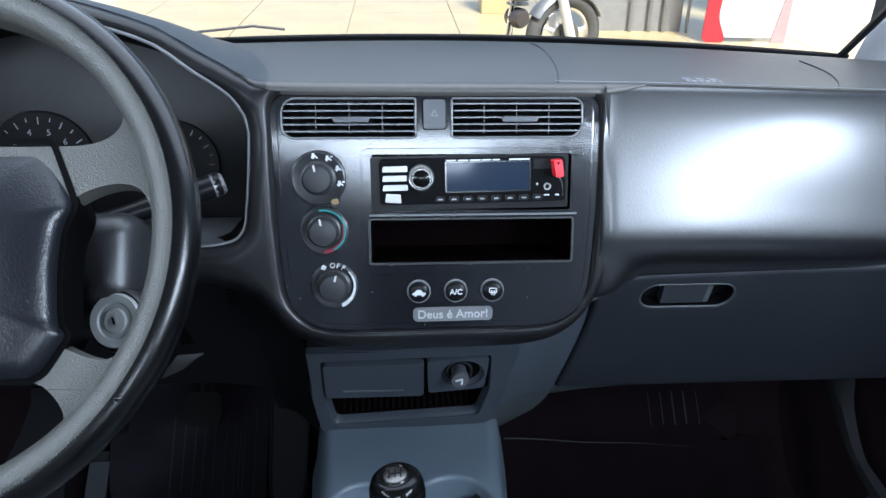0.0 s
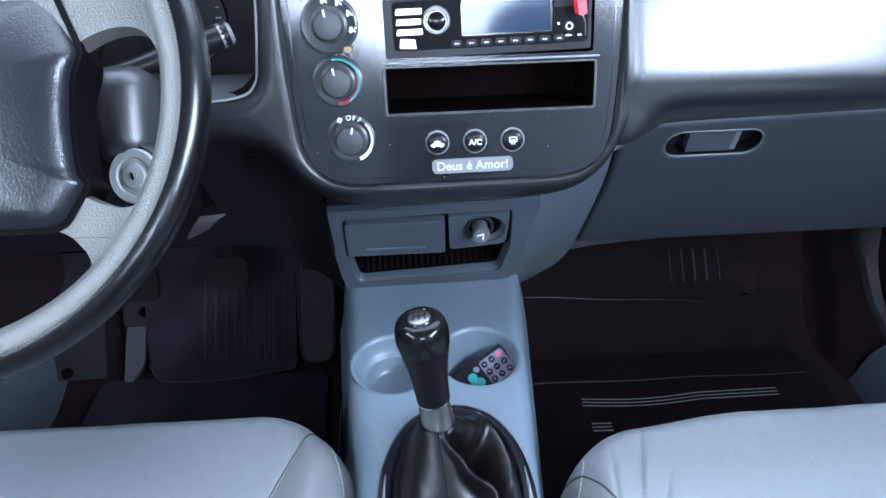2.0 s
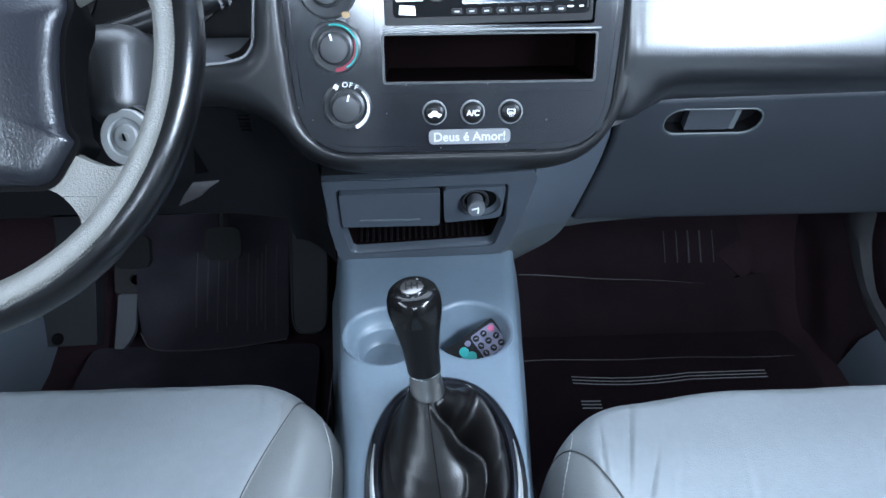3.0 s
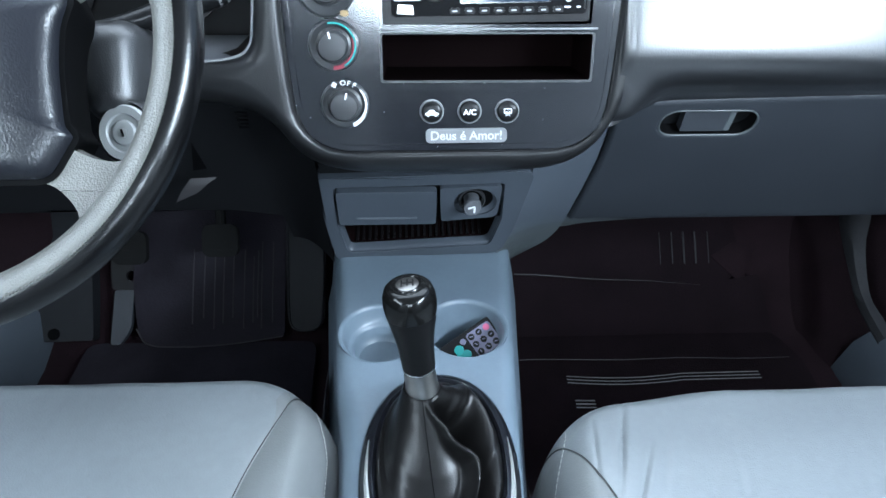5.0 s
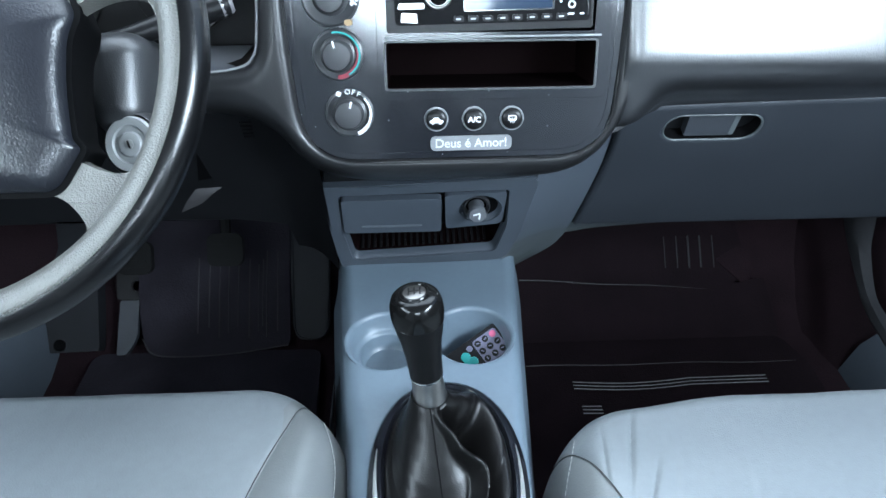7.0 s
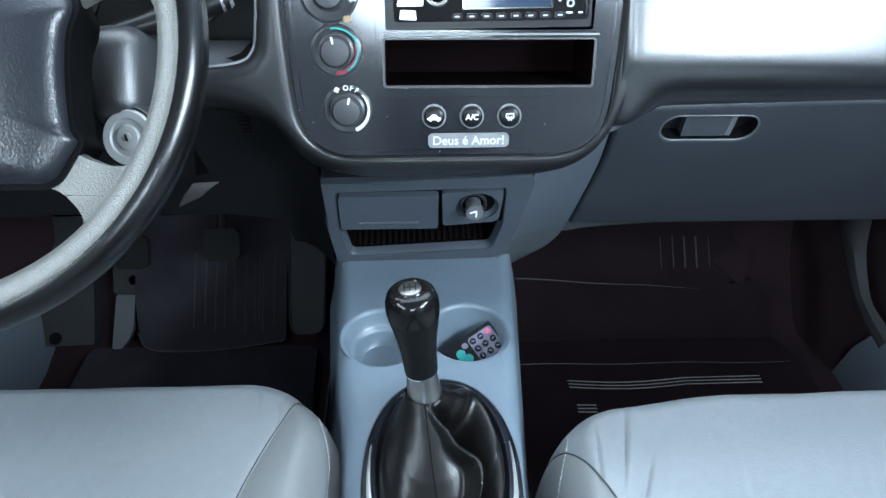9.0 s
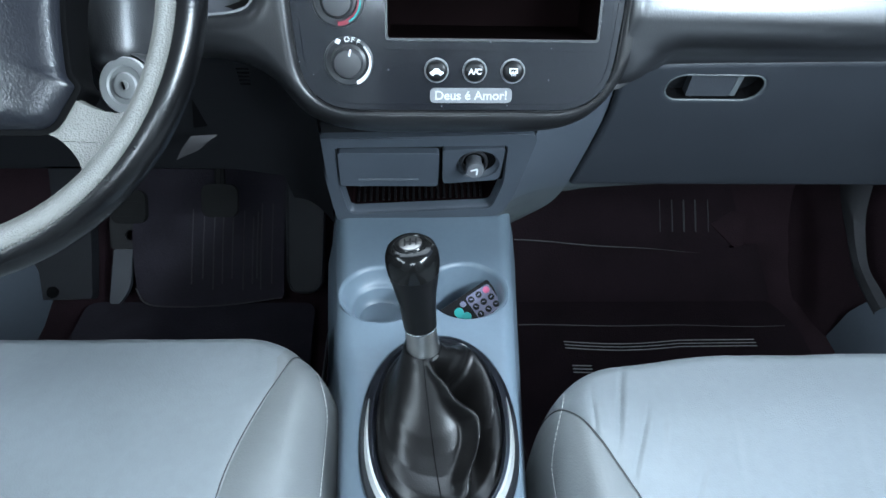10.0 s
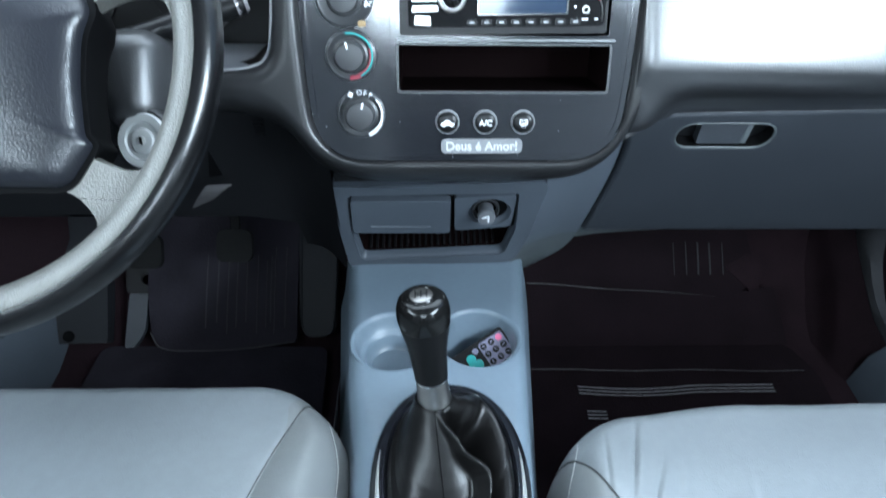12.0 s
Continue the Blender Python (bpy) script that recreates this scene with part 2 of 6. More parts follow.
def frame_of(origin, v):
    """A plane's own axes: u along x, v up the plane, w out of it towards the seats."""
    u, v = Vector((1, 0, 0)), Vector(v).normalized()
    w = u.cross(v)
    return Matrix(((u.x, v.x, w.x, origin[0]), (u.y, v.y, w.y, origin[1]), (u.z, v.z, w.z, origin[2]), (0, 0, 0, 1)))


def bounds(a, b, c, d, r=0.003, n=5):
    """A rectangle a..b by c..d with corners of radius r (or four radii, from the lower left, anticlockwise)."""
    rr = r if isinstance(r, (tuple, list)) else (r,) * 4
    out = []
    for (x, y, s), q in zip(((a, c, 180), (b, c, 270), (b, d, 0), (a, d, 90)), rr):
        cx, cy = x + q * (1 if x == a else -1), y + q * (1 if y == c else -1)
        for k in range(n + 1):
            t = radians(s + 90 * k / n)
            out.append((cx + q * math.cos(t), cy + q * math.sin(t)))
    return out


def rounded(points, r, n=6):
    """A polygon with its corners rounded; r: one radius or one a corner."""
    rr = r if isinstance(r, (tuple, list)) else (r,) * len(points)
    out = []
    for k, p in enumerate(points):
        p, a, b = Vector(p), Vector(points[k - 1]), Vector(points[(k + 1) % len(points)])
        da, db = (a - p), (b - p)
        q = min(rr[k], da.length * 0.48, db.length * 0.48)
        s, e = p + da.normalized() * q, p + db.normalized() * q
        for i in range(n + 1):
            t = i / n
            out.append(tuple((1 - t) ** 2 * s + 2 * t * (1 - t) * p + t * t * e))
    return out


def circle(cx, cy, r, n=32, ry=None, a0=0, a1=360):
    closed = a1 - a0 >= 360
    return [(cx + r * math.cos(radians(a0 + (a1 - a0) * k / (n if closed else n - 1))),
             cy + (ry or r) * math.sin(radians(a0 + (a1 - a0) * k / (n if closed else n - 1)))) for k in range(n)]


from mathutils.geometry import tessellate_polygon


def plate(outer, holes=(), m=Matrix(), w0=-0.004, w1=0.0, bm=None):
    """A flat plate with holes through it, from w0 to w1 in the axes of m."""
    bm = bm or bmesh.new()
    loops = [outer, *holes]
    front, back, flat = [], [], []
    for loop in loops:
        f = [bm.verts.new(m @ Vector((u, v, w1))) for u, v in loop]
        b = [bm.verts.new(m @ Vector((u, v, w0))) for u, v in loop]
        for k in range(len(loop)):
            j = (k + 1) % len(loop)
            bm.faces.new((f[k], f[j], b[j], b[k]))
        front += f
        back += b
    for tri in tessellate_polygon([[Vector((u, v, 0)) for u, v in loop] for loop in loops]):
        if len(set(tri)) == 3:
            try:
                bm.faces.new([front[i] for i in tri])
                bm.faces.new([back[i] for i in reversed(tri)])
            except ValueError:
                pass
    return bm


def loft(rows, close_u=False, close_v=False, cap=False, bm=None):
    """A sheet through rows of points; close_u joins each row's ends, close_v the first and last row."""
    bm = bm or bmesh.new()
    vs = [[bm.verts.new(p) for p in row] for row in rows]
    n, k = len(vs), len(vs[0])
    for i in range(n if close_v else n - 1):
        for j in range(k if close_u else k - 1):
            a, b, c, d = vs[i][j], vs[i][(j + 1) % k], vs[(i + 1) % n][(j + 1) % k], vs[(i + 1) % n][j]
            bm.faces.new((a, b, c, d))
    if cap:
        bm.faces.new(vs[0])
        bm.faces.new(list(reversed(vs[-1])))
    return bm


def skirt(outline, profile, m=Matrix(), bm=None, cap=False):
    """A closed outline carried along a profile of (outward offset, w)."""
    n = len(outline)
    area = sum(outline[k][0] * outline[(k + 1) % n][1] - outline[(k + 1) % n][0] * outline[k][1] for k in range(n))
    sign = 1 if area > 0 else -1
    normals = []
    for k in range(n):
        a, b = Vector(outline[k - 1]), Vector(outline[(k + 1) % n])
        d = (b - a).normalized()
        normals.append(Vector((d.y, -d.x)) * sign)
    rows = [[m @ Vector((outline[k][0] + normals[k].x * o, outline[k][1] + normals[k].y * o, w)) for k in range(n)] for o, w in profile]
    bm = loft(rows, close_u=True, bm=bm)
    if cap:
        bm.verts.ensure_lookup_table()
        bm.faces.new(bm.verts[-n:])
    return bm


def lathe(profile, m=Matrix(), n=32, bm=None):
    """Rings of (radius, height) about the w axis of m; a radius of 0 closes it."""
    bm = bm or bmesh.new()
    rings = []
    for r, h in profile:
        if r <= 0:
            rings.append([bm.verts.new(m @ Vector((0, 0, h)))])
        else:
            rings.append([bm.verts.new(m @ Vector((r * math.cos(2 * math.pi * k / n), r * math.sin(2 * math.pi * k / n), h))) for k in range(n)])
    for a, b in zip(rings, rings[1:]):
        for k in range(n):
            j = (k + 1) % n
            if len(a) == 1 and len(b) == 1:
                break
            if len(a) == 1:
                bm.faces.new((a[0], b[j], b[k]))
            elif len(b) == 1:
                bm.faces.new((a[k], a[j], b[0]))
            else:
                bm.faces.new((a[k], a[j], b[j], b[k]))
    return bm


def box(a, b, m=Matrix(), bm=None):
    bm = bm or bmesh.new()
    c = [(Vector(a)[i] + Vector(b)[i]) / 2 for i in range(3)]
    s = [abs(Vector(b)[i] - Vector(a)[i]) for i in range(3)]
    bmesh.ops.create_cube(bm, size=1, matrix=m @ Matrix.Translation(c) @ Matrix.Diagonal((*s, 1)))
    return bm


def tube(points, radius, n=10, bm=None, closed=False):
    """A round bar along points; radius: a number or one a point."""
    pts = [Vector(p) for p in points]
    rr = radius if isinstance(radius, (list, tuple)) else [radius] * len(pts)
    rows, up = [], Vector((0.31, 0.17, 0.93))
    for k, p in enumerate(pts):
        a = pts[k - 1] if (k or closed) else p
        b = pts[(k + 1) % len(pts)] if (k < len(pts) - 1 or closed) else p
        d = (b - a).normalized()
        s = d.cross(up).normalized()
        t = s.cross(d)
        rows.append([p + rr[k] * (math.cos(2 * math.pi * i / n) * s + math.sin(2 * math.pi * i / n) * t) for i in range(n)])
    return loft(rows, close_u=True, close_v=closed, cap=not closed, bm=bm)


def spline(points, n=8):
    """A smooth line through points."""
    p = [Vector(q) for q in points]
    p = [2 * p[0] - p[1], *p, 2 * p[-1] - p[-2]]
    out = []
    for i in range(1, len(p) - 2):
        for k in range(n):
            t = k / n
            out.append(0.5 * ((2 * p[i]) + (p[i + 1] - p[i - 1]) * t + (2 * p[i - 1] - 5 * p[i] + 4 * p[i + 1] - p[i + 2]) * t * t
                              + (3 * p[i] - p[i - 1] - 3 * p[i + 1] + p[i + 2]) * t ** 3))
    return out + [p[-2]]


def lettering(text, size, m, depth=0.0003, width=0.0):
    """Raised letters, centred at the origin of m, as a bmesh."""
    cu = bpy.data.curves.new("letters", "FONT")
    cu.body, cu.size, cu.align_x, cu.align_y, cu.extrude, cu.offset = text, size, "CENTER", "CENTER", depth, width
    ob = new("letters", cu)
    bpy.context.view_layer.update()
    me = bpy.data.meshes.new_from_object(ob.evaluated_get(bpy.context.evaluated_depsgraph_get()))
    bpy.data.objects.remove(ob)
    bpy.data.curves.remove(cu)
    me.transform(m)
    bm = bmesh.new()
    bm.from_mesh(me)
    bpy.data.meshes.remove(me)
    return bm


def at(m, u, v, w=0.0, turn=0.0):
    return m @ Matrix.Translation((u, v, w)) @ Matrix.Rotation(radians(turn), 4, "Z")


def ease(a, b, x):
    t = min(max((x - a) / (b - a), 0), 1)
    return t * t * (3 - 2 * t)


def nearest(points, loop):
    """For each point its distance from a closed line, and the nearest place on it."""
    a = np.array(loop)
    ab = np.roll(a, -1, 0) - a
    t = np.clip(((points[:, None] - a) * ab).sum(2) / ((ab ** 2).sum(1) + 1e-12), 0, 1)
    q = a + ab * t[..., None]
    d = np.hypot(points[:, None, 0] - q[..., 0], points[:, None, 1] - q[..., 1])
    k = d.argmin(1)
    return d.min(1), q[np.arange(len(points)), k]


def within(points, loop):
    """Which points lie inside a closed line."""
    a = np.array(loop)
    b = np.roll(a, -1, 0)
    x, y = points[:, :1], points[:, 1:]
    over = (a[:, 1] > y) != (b[:, 1] > y)
    at_x = a[:, 0] + (y - a[:, 1]) * (b[:, 0] - a[:, 0]) / np.where(b[:, 1] == a[:, 1], 1e-9, b[:, 1] - a[:, 1])
    return (over & (x < at_x)).sum(1) % 2 == 1


def sheet(grid, height, holes, m):
    """A curved sheet over a grid of (u, v) rows, its height given by a function of all points, with openings cut to their lines."""
    g = np.array(grid)
    n, k = g.shape[:2]
    flat = g.reshape(-1, 2).copy()
    inner = np.zeros(len(flat), bool)
    for hole in holes:
        w = within(flat, hole)
        flat[w] = nearest(flat[w], hole)[1]
        inner |= w
    hs = height(flat)
    inner = inner.reshape(n, k)
    bm, made = bmesh.new(), {}

    def vert(i, j):
        if (i, j) not in made:
            q = i * k + j
            made[i, j] = bm.verts.new(m @ Vector((*flat[q], hs[q])))
        return made[i, j]

    for i in range(n - 1):
        for j in range(k - 1):
            ring = ((i, j), (i + 1, j), (i + 1, j + 1), (i, j + 1))
            if not all(inner[p] for p in ring):
                bm.faces.new([vert(*p) for p in ring])
    return bm


def bow(v):
    """How far the top of the centre panel leans back."""
    return 0.8 * np.maximum(0.0, v - 0.148) ** 2


def bent(bm):
    """Bends what is built on the centre panel along with its top."""
    inv = PF.inverted()
    for v in (0.152, 0.158, 0.165, 0.172, 0.179, 0.186, 0.193):
        bmesh.ops.bisect_plane(bm, geom=bm.verts[:] + bm.edges[:] + bm.faces[:], plane_co=PF @ Vector((0, v, 0)), plane_no=PF.to_3x3() @ Vector((0, 1, 0)))
    for vert in bm.verts:
        p = inv @ vert.co
        p.z -= float(bow(p.y))
        vert.co = PF @ p
    return bm


PF = frame_of((0, 0.545, 0.5), (0, 0.28, 1))  # centre panel
AF = frame_of((0, 0.621, 0.386), (0, -0.2, 1))  # ashtray panel
GF = frame_of((0, 0.600, 0.512), (0, -0.35, 1))  # glove box and knee panel
WHEEL = Vector((-0.3559, 0.4155, 0.6451))
WF = frame_of(WHEEL, (0, math.sin(radians(36.7)), math.cos(radians(36.7))))
CF = frame_of((-0.355, 0.405, 0.655), (0, math.sin(radians(31.2)), math.cos(radians(31.2))))  # steering column


def gv(z):
    return (z - 0.512) * 1.0595


# ---- the car's shell ----
def zbase(x):
    return 1.02 - 0.44 * x * x


floor_pan = thing("floor", (0, 0.3, 0), "dark grey carpeted car floor with a sloping toe board", "floor", kind="structure")
prof = [(-1.25, 0.0), (0.73, 0.0), (0.775, 0.008), (0.82, 0.045), (0.90, 0.125), (1.02, 0.26), (1.06, 0.36), (1.06, 0.61)]
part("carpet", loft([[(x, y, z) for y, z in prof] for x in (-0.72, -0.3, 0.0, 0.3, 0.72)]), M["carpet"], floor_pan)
part("underside", box((-0.74, -1.27, -0.05), (0.74, 1.2, -0.012)), M["void"], floor_pan)

roof = thing("ceiling", (0, -0.4, 1.17), "fabric headliner under the car roof, darkened to limit bounce", "ceiling", kind="structure")
rows = []
for k in range(13):
    x = -0.70 + 1.4 * k / 12
    drop = 0.06 * abs(x / 0.7) ** 3
    rows.append([(x * 0.9, y, 1.19 - drop - 0.03 * max(0, (y + 0.3) / 0.7) ** 2) for y in (-1.25, -0.9, -0.5, -0.1, 0.2, 0.36)])
roof_sheet = part("headliner", loft(rows), M["liner"], roof)
roof_sheet.modifiers.new("thick", "SOLIDIFY").thickness = 0.03

for side, word in ((-1, "left"), (1, "right")):
    wall = thing("wall_" + word, (side * 0.72, 0, 0), "grey moulded door side with an open window above it", "door side", kind="structure")
    part("door_panel", box((side * 0.715, -1.25, -0.01), (side * 0.76, 1.12, 0.74)), M["kick"], wall, bevel=0.01)
    part("roof_rail", box((side * 0.60, -1.25, 1.12), (side * 0.67, 0.36, 1.17)), M["liner"], wall, bevel=0.01)
    part("rear_pillar", loft([[(side * 0.71, -0.72, 0.74), (side * 0.64, -0.72, 1.12)], [(side * 0.71, -0.62, 0.74), (side * 0.64, -0.62, 1.12)],
                              [(side * 0.75, -0.62, 0.74), (side * 0.68, -0.62, 1.12)], [(side * 0.75, -0.72, 0.74), (side * 0.68, -0.72, 1.12)]], close_v=True),
         M["liner"], wall, smooth=False)
    pillar = tube(spline([(side * 0.60, 0.90, 0.60), (side * 0.592, 0.86, 0.70), (side * 0.57, 0.66, 0.92), (side * 0.55, 0.36, 1.14)], 5), 0.036, 12)
    part("windscreen_pillar", pillar, M["trim"], wall, "pale grey plastic windscreen pillar trim")
    sill = loft([[(side * x, y, z) for x, z in ((0.715, 0.10), (0.685, 0.108), (0.650, 0.096), (0.616, 0.055), (0.602, 0.0))] for y in ((-0.4, 0.0, 0.4, 0.70) if side > 0 else (-0.4, 0.0, 0.4, 0.70, 0.80, 0.90))])
    part("sill_trim", sill, M["ashblue"], wall, "worn blue-grey plastic sill trim")
    base = 0.60 if side > 0 else 0.645
    kick = loft([[(side * (x - shift * k / 5), y, z) for k, (x, z) in enumerate(((0.715, 0.50), (0.705, 0.38), (0.685, 0.25), (0.655, 0.14), (base + 0.028, 0.06), (base, -0.004)))]
                 for y, shift in ((0.66, -0.04), (0.70, 0.0), (0.76, 0.02), (0.82, 0.055), (0.88, 0.09), (0.96, 0.12), (1.06, 0.13))])
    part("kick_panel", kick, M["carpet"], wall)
    inner_edge = spline([(side * 0.605, y, z) for y, z in ((0.860, 0.27), (0.840, 0.225), (0.822, 0.189), (0.767, 0.150), (0.713, 0.118), (0.645, 0.106))], 4)
    outer_edge = spline([(side * 0.612, y, z) for y, z in ((0.790, 0.27), (0.775, 0.235), (0.757, 0.190), (0.710, 0.144), (0.668, 0.136), (0.638, 0.132))], 4)
    bulge = Vector((-side * 0.010, -0.004, 0.004))
    if side > 0:
        # light on the kick panel's fold, put into a lighter trim piece
        part("kick_trim", loft([[p, p.lerp(q, 0.3) + bulge, p.lerp(q, 0.7) + bulge, q] for p, q in zip(inner_edge, outer_edge)]), M["dimgrey"], wall, "grey plastic kick trim, lightened as a lit fold")

back = thing("wall_rear", (0, -1.26, 0), "grey rear wall of the cabin under a rear window", "wall", kind="structure")
part("rear_panel", box((-0.72, -1.30, -0.01), (0.72, -1.25, 0.92)), M["kick"], back)

windscreen = thing("window_1", (0, 0.8, 0.64), "clear curved car windscreen with a black lower border", "windscreen", kind="structure")


def wscreen(x, t):
    y0, z0 = zbase(x) + 0.012, 0.655
    return Vector((x * (1 - 0.10 * t), y0 + (0.37 - y0) * t, z0 + (1.165 - 0.05 * abs(x / 0.6) ** 3 - z0) * t))


xs = [-0.545 + 1.09 * k / 24 for k in range(25)]
pane = part("pane", loft([[wscreen(x, 0.01 + 0.99 * k / 10) for k in range(11)] for x in xs]), M["glass"], windscreen)
pane.visible_shadow = False
band = part("frit_band", loft([[wscreen(x, t) + Vector((0, -0.004, 0)) for t in (0.0, 0.012, 0.024)] for x in xs]), M["seal"], windscreen, "black border along the glass foot")
band.modifiers.new("thick", "SOLIDIFY").thickness = 0.003
for side in (-1, 1):
    edge = tube([wscreen(side * 0.545, 0.0 + 0.1 * k) + Vector((-0.01 * side, -0.004, 0)) for k in range(11)], 0.005, 8)
    part("side_seal", edge, M["seal"], windscreen)

# ---- dashboard ----
dash = thing("dashboard", (0, 0.75, 0.3), "charcoal vinyl car dashboard with a raised instrument hood", "dashboard")
hood_line = spline([(x, z, 0) for x, z in ((-0.72, 0.672), (-0.62, 0.688), (-0.55, 0.704), (-0.47, 0.746), (-0.36, 0.7695), (-0.255, 0.7475), (-0.205, 0.7225), (-0.17, 0.7050), (-0.145, 0.700), (0.0, 0.6985),
                                           (0.2, 0.6965), (0.4, 0.690), (0.60, 0.680), (0.72, 0.670))], 6)


def front_z(x):
    for a, b in zip(hood_line, hood_line[1:]):
        if a.x <= x <= b.x:
            return a.y + (b.y - a.y) * (x - a.x) / (b.x - a.x)
    return 0.67


def flat_z(x):
    return 0.6985 - 0.05 * x * x


def top_point(x, t):
    zf = front_z(x)
    yf = 0.545 + 0.28 * (zf - 0.5) + 0.003 + 0.02 * ease(0.3, 0.72, abs(x))
    yr = zbase(x)
    y = yf + (yr - yf) * t
    hump = max(zf - flat_z(x), 0)
    z = flat_z(x) + (0.656 - flat_z(x)) * t + hump * (1 - ease(0.0, 0.62, t)) + 0.012 * math.sin(math.pi * t)
    return Vector((x, y, z))


def brow(x):
    """1 where the dash top ends in a lip over the centre panel, 0 where it runs smoothly into the instrument hood."""
    return (1 - ease(0.145, 0.190, -x)) * (1 - ease(0.146, 0.180, x))


stations = sorted(set([-0.72 + 1.44 * k / 72 for k in range(73)] + [-0.215 + 0.005 * k for k in range(16)]))
steps = [0.0, 0.004, 0.012, 0.03, 0.06, 0.1, 0.16, 0.24, 0.34, 0.46, 0.6, 0.75, 0.88, 1.0]
rows = []
for x in stations:
    p0 = top_point(x, 0)
    g, h = brow(x), 0.5 + 0.5 * brow(x)
    rows.append([p0 + Vector((0, 0.0020 - 0.0095 * g, -0.0100 * h)), p0 + Vector((0, 0.0015 - 0.0107 * g, -0.0070 * h)), p0 + Vector((0, 0.0008 - 0.0093 * g, -0.0035 * h)), p0 + Vector((0, -0.0050 * g, -0.0008 * h))] + [top_point(x - 0.08 * ease(0.0, 0.6, t) * math.exp(-((x + 0.150) / 0.12) ** 2), t) for t in steps])
split = min(range(len(stations)), key=lambda k: abs(stations[k] + 0.150))
# hood and top carry the lit tones of the fascia vinyl
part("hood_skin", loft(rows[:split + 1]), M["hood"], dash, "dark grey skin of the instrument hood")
part("top_pad", loft(rows[split:]), M["dashtop"], dash, "faded grey top pad, lightened as lit")

PANEL = rounded([(-0.1485, 0.197), (-0.1475, 0.085), (-0.1385, -0.0135), (0.130, -0.0125), (0.1375, 0.085), (0.137, 0.197)], (0.018, 0.05, 0.058, 0.055, 0.05, 0.018), 8)
CLUSTER = [tuple(p)[:2] for p in spline([(-0.1675, 0.165, 0), (-0.1690, 0.140, 0), (-0.173, 0.100, 0), (-0.178, 0.078, 0), (-0.194, 0.068, 0), (-0.24, 0.0645, 0), (-0.36, 0.064, 0), (-0.48, 0.065, 0),
                                         (-0.525, 0.085, 0), (-0.54, 0.14, 0), (-0.525, 0.20, 0), (-0.46, 0.246, 0), (-0.36, 0.266, 0), (-0.255, 0.243, 0), (-0.210, 0.216, 0), (-0.182, 0.1965, 0), (-0.1705, 0.180, 0)], 4)]
ROLL = spline([(-0.56, 0.020, 0), (-0.26, 0.024, 0), (-0.20, 0.020, 0), (-0.168, 0.005, 0), (-0.138, -0.028, 0), (-0.09, -0.042, 0), (0.0, -0.043, 0), (0.085, -0.040, 0), (0.125, -0.022, 0), (0.146, 0.012, 0), (0.153, 0.052, 0)], 5)
grown = [(u * 1.006, v + (v - 0.09) * 0.008) for u, v in PANEL]


def roll_foot(u):
    return np.interp(u, [p.x for p in ROLL], [p.y for p in ROLL])


def quarter(d, r):
    """Falls from 1 at d = 0 to 0 at d = r, along a quarter of a round."""
    return 1 - np.sqrt(np.maximum(0.0, 1 - (1 - np.minimum(d / r, 1)) ** 2))


def lip_w(v):
    """How far the edge of the instrument opening stands out, more under the hood than beside the panel."""
    return -0.0070 + 0.0100 * np.clip((v - 0.175) / 0.04, 0, 1)


def fascia_top(u):
    return (front_z(u) - 0.5) * 1.0385 - 0.008 * brow(u)


def fascia_height(points):
    u, v = points[:, 0], points[:, 1]
    to_panel, to_dials = nearest(points, grown)[0], nearest(points, CLUSTER)[0]
    foot = np.maximum(v - roll_foot(u), 0)
    w = 0.0022 + 0.0060 * (1 - quarter(to_panel, 0.009)) - (0.0055 - lip_w(v)) * quarter(to_dials, 0.018 - 0.012 * np.clip((v - 0.185) / 0.03, 0, 1)) - 0.050 * quarter(foot, 0.036)
    hood = np.array([1 - brow(a) for a in u])
    w -= 0.0115 * quarter(np.maximum(np.array([fascia_top(a) for a in u]) - v, 0), 0.015) * hood
    return w - bow(v) * np.clip((u + 0.172) / 0.02, 0, 1)


grid = []
for k in range(281):
    u = -0.56 + 0.7050 * k / 280
    top, foot = fascia_top(u), float(roll_foot(u))
    grid.append([(u, foot + (top - foot) * (1.3 * j / 130 - 0.3 * (j / 130) ** 2) ** 1.35) for j in range(131)])
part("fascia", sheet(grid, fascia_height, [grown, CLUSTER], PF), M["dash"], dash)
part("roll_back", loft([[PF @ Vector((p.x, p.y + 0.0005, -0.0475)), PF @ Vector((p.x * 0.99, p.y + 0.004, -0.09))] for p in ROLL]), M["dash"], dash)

# passenger side pad
pad_profile = spline([(0, y, z) for y, z in ((0.606, 0.699), (0.600, 0.6955), (0.594, 0.686), (0.585, 0.668), (0.572, 0.636), (0.560, 0.604), (0.5535, 0.587), (0.5500, 0.5760), (0.5490, 0.5680), (0.5505, 0.5590), (0.5550, 0.5490), (0.5630, 0.5390), (0.5725, 0.5305), (0.5815, 0.5220), (0.5895, 0.5150), (0.5955, 0.5085), (0.6000, 0.5010))], 4)
rows = []
